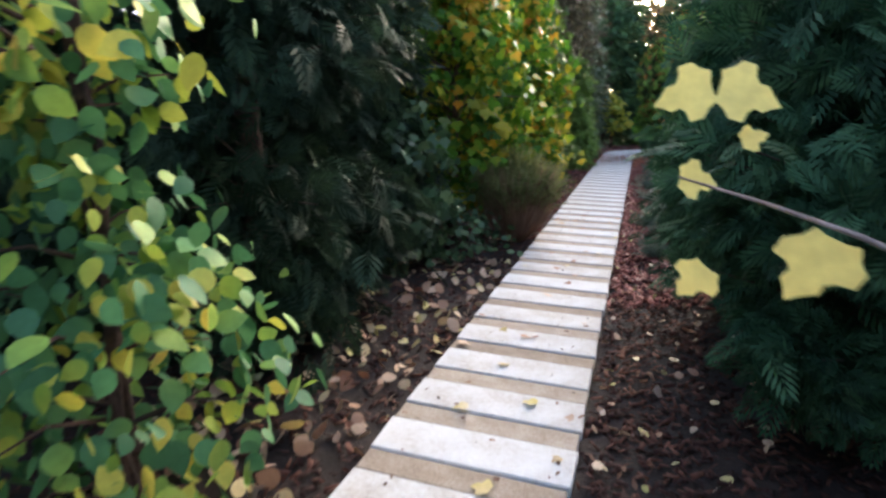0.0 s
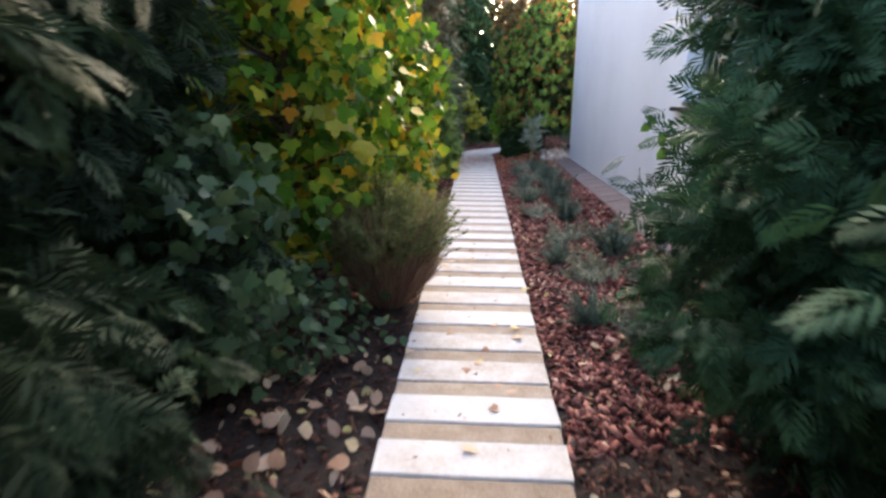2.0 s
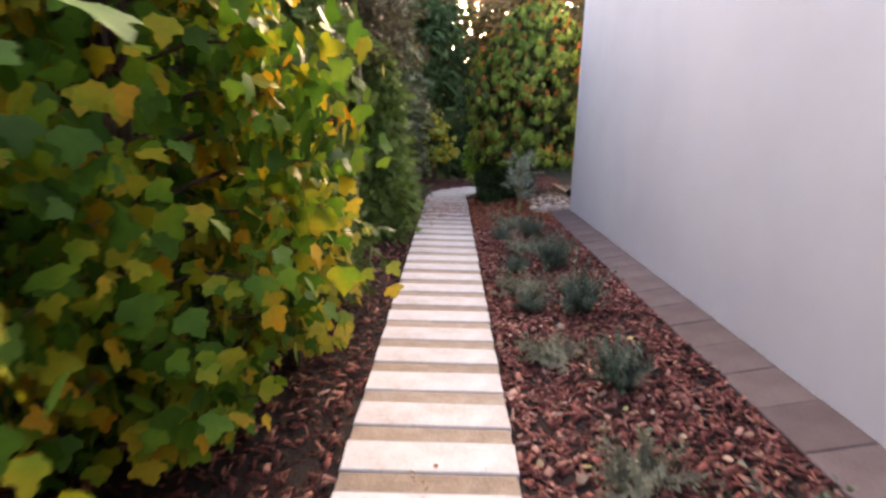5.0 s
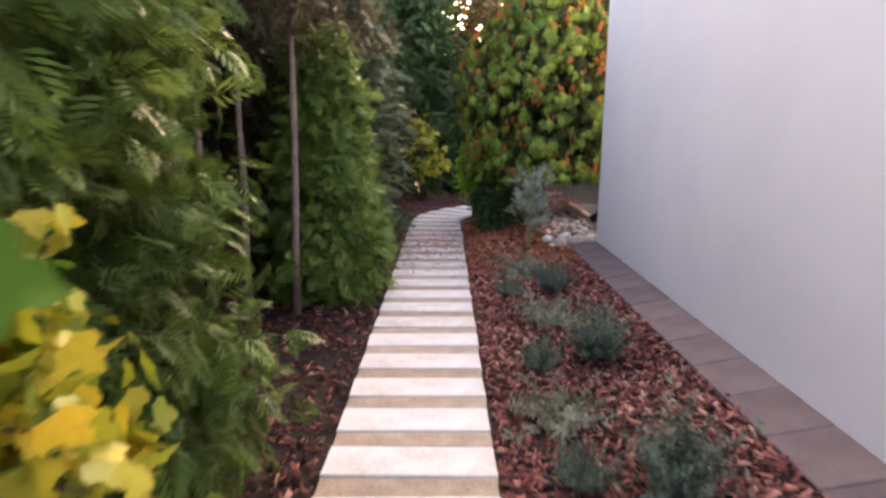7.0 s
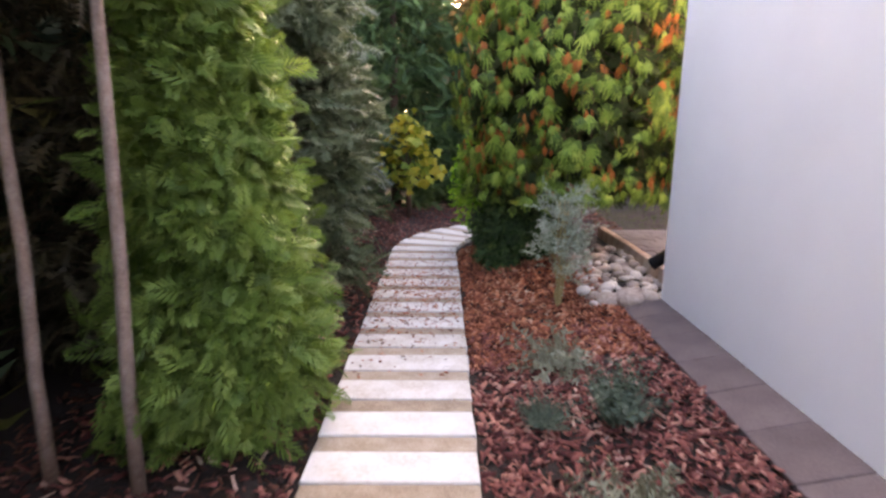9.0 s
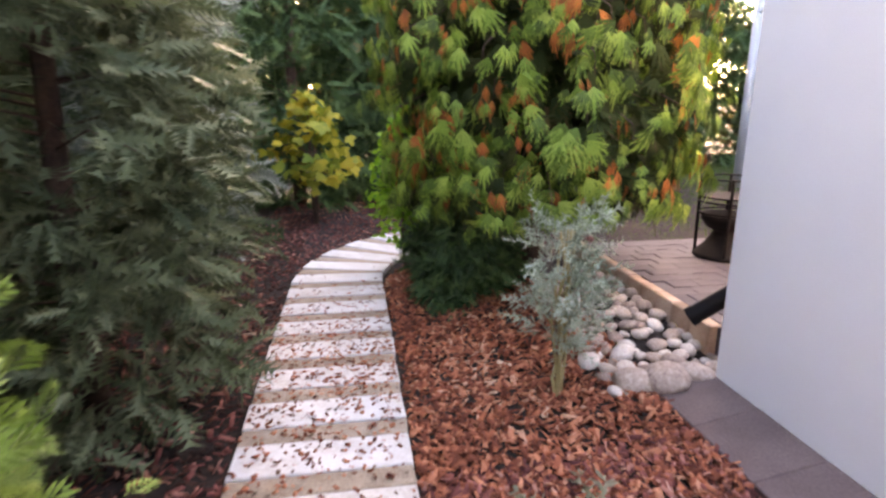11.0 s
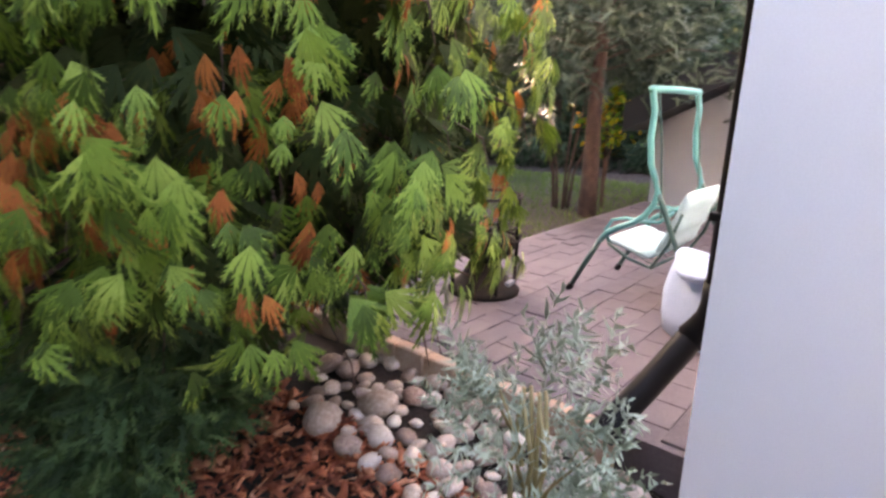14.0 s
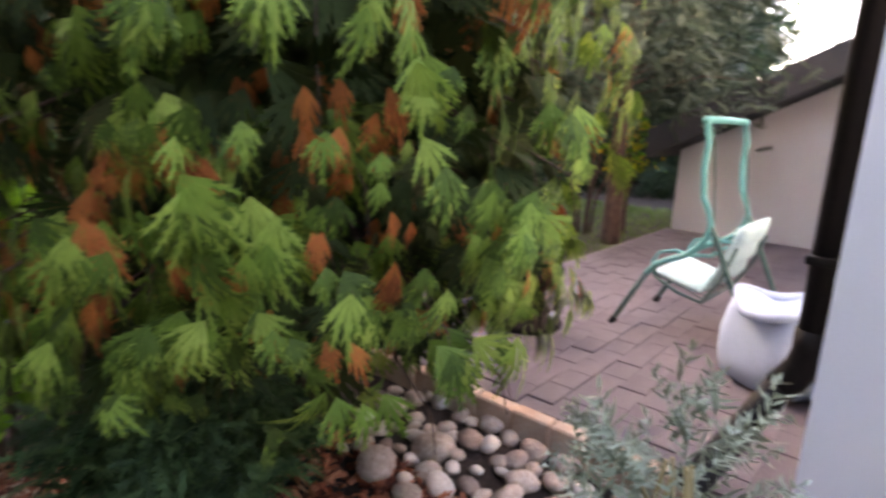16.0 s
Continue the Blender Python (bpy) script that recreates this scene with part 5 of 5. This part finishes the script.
# ---- paved strip along the house ----
border = tagged(part("pavement", box(bmesh.new(), (1.27, -5.9, -0.15), (WALL_X - 0.003, CORNER_Y, 0.04)), SOIL), "narrow strip of mauve paving along the house wall", "pavement", kind="structure")
flag = bmesh.new()
box(flag, (-0.166, -0.1985, -0.05), (0.166, 0.1985, 0.0), 0.006, 1)
flag_me = bpy.data.meshes.new("flagstone")
flag.to_mesh(flag_me)
flag.free()
flag_me.materials.append(PAVER)
y = 0.0
while y < CORNER_Y - 0.2:
    ob = new("flagstone", flag_me)
    ob.matrix_world = pose(1.435, y + 0.2, 0.135 + random.uniform(-0.003, 0.003), random.uniform(-0.4, 0.4), -11.0)
    ob.parent = border
    y += 0.4

# ---- terrace paving ----
edge_me = bpy.data.meshes.new("edging_block")
bm = box(bmesh.new(), (-0.04, -0.098, -0.25), (0.04, 0.098, 0.0), 0.008, 1)
bm.to_mesh(edge_me)
bm.free()
edge_me.materials.append(EDGING)
y = CORNER_Y + 0.30
while y < 19.1:
    ob = new("edging_block", edge_me)
    ob.matrix_world = pose(PATIO_X, y + 0.1, PATIO_Z + 0.004 + random.uniform(-0.003, 0.003), 0, 0, random.uniform(-1, 1))
    ob.parent = terrace
    y += 0.2
block_me = bpy.data.meshes.new("paving_block")
bm = box(bmesh.new(), (-0.0993, -0.0693, -0.06), (0.0993, 0.0693, 0.0), 0.0025, 1)
bm.to_mesh(block_me)
bm.free()
block_me.materials.append(TERRACE_STONE)
rest_v, rest_f = [], []
cube = [v.co.copy() for v in block_me.vertices]
polys = [tuple(p.vertices) for p in block_me.polygons]
count, row, y = 0, 0, CORNER_Y + 0.08
while y < 19.0:
    x = PATIO_X + 0.15 + (0.1 if row % 2 else 0.0)
    while x < 7.1:
        z = PATIO_Z + random.uniform(-0.004, 0.004)
        if x < 3.5 and count < 280:
            ob = new("paving_block", block_me)
            ob.matrix_world = pose(x, y, z, random.uniform(-0.7, 0.7), random.uniform(-0.7, 0.7), random.uniform(-0.8, 0.8))
            ob.parent = terrace
            count += 1
        else:
            o = len(rest_v)
            rest_v += [(v.x + x, v.y + y, v.z + z) for v in cube]
            rest_f += [tuple(i + o for i in p) for p in polys]
        x += 0.2
    y += 0.14
    row += 1
tagged(add_mesh("paving_rest", rest_v, rest_f, TERRACE_STONE, terrace), "mauve paving blocks", kind="stuff")
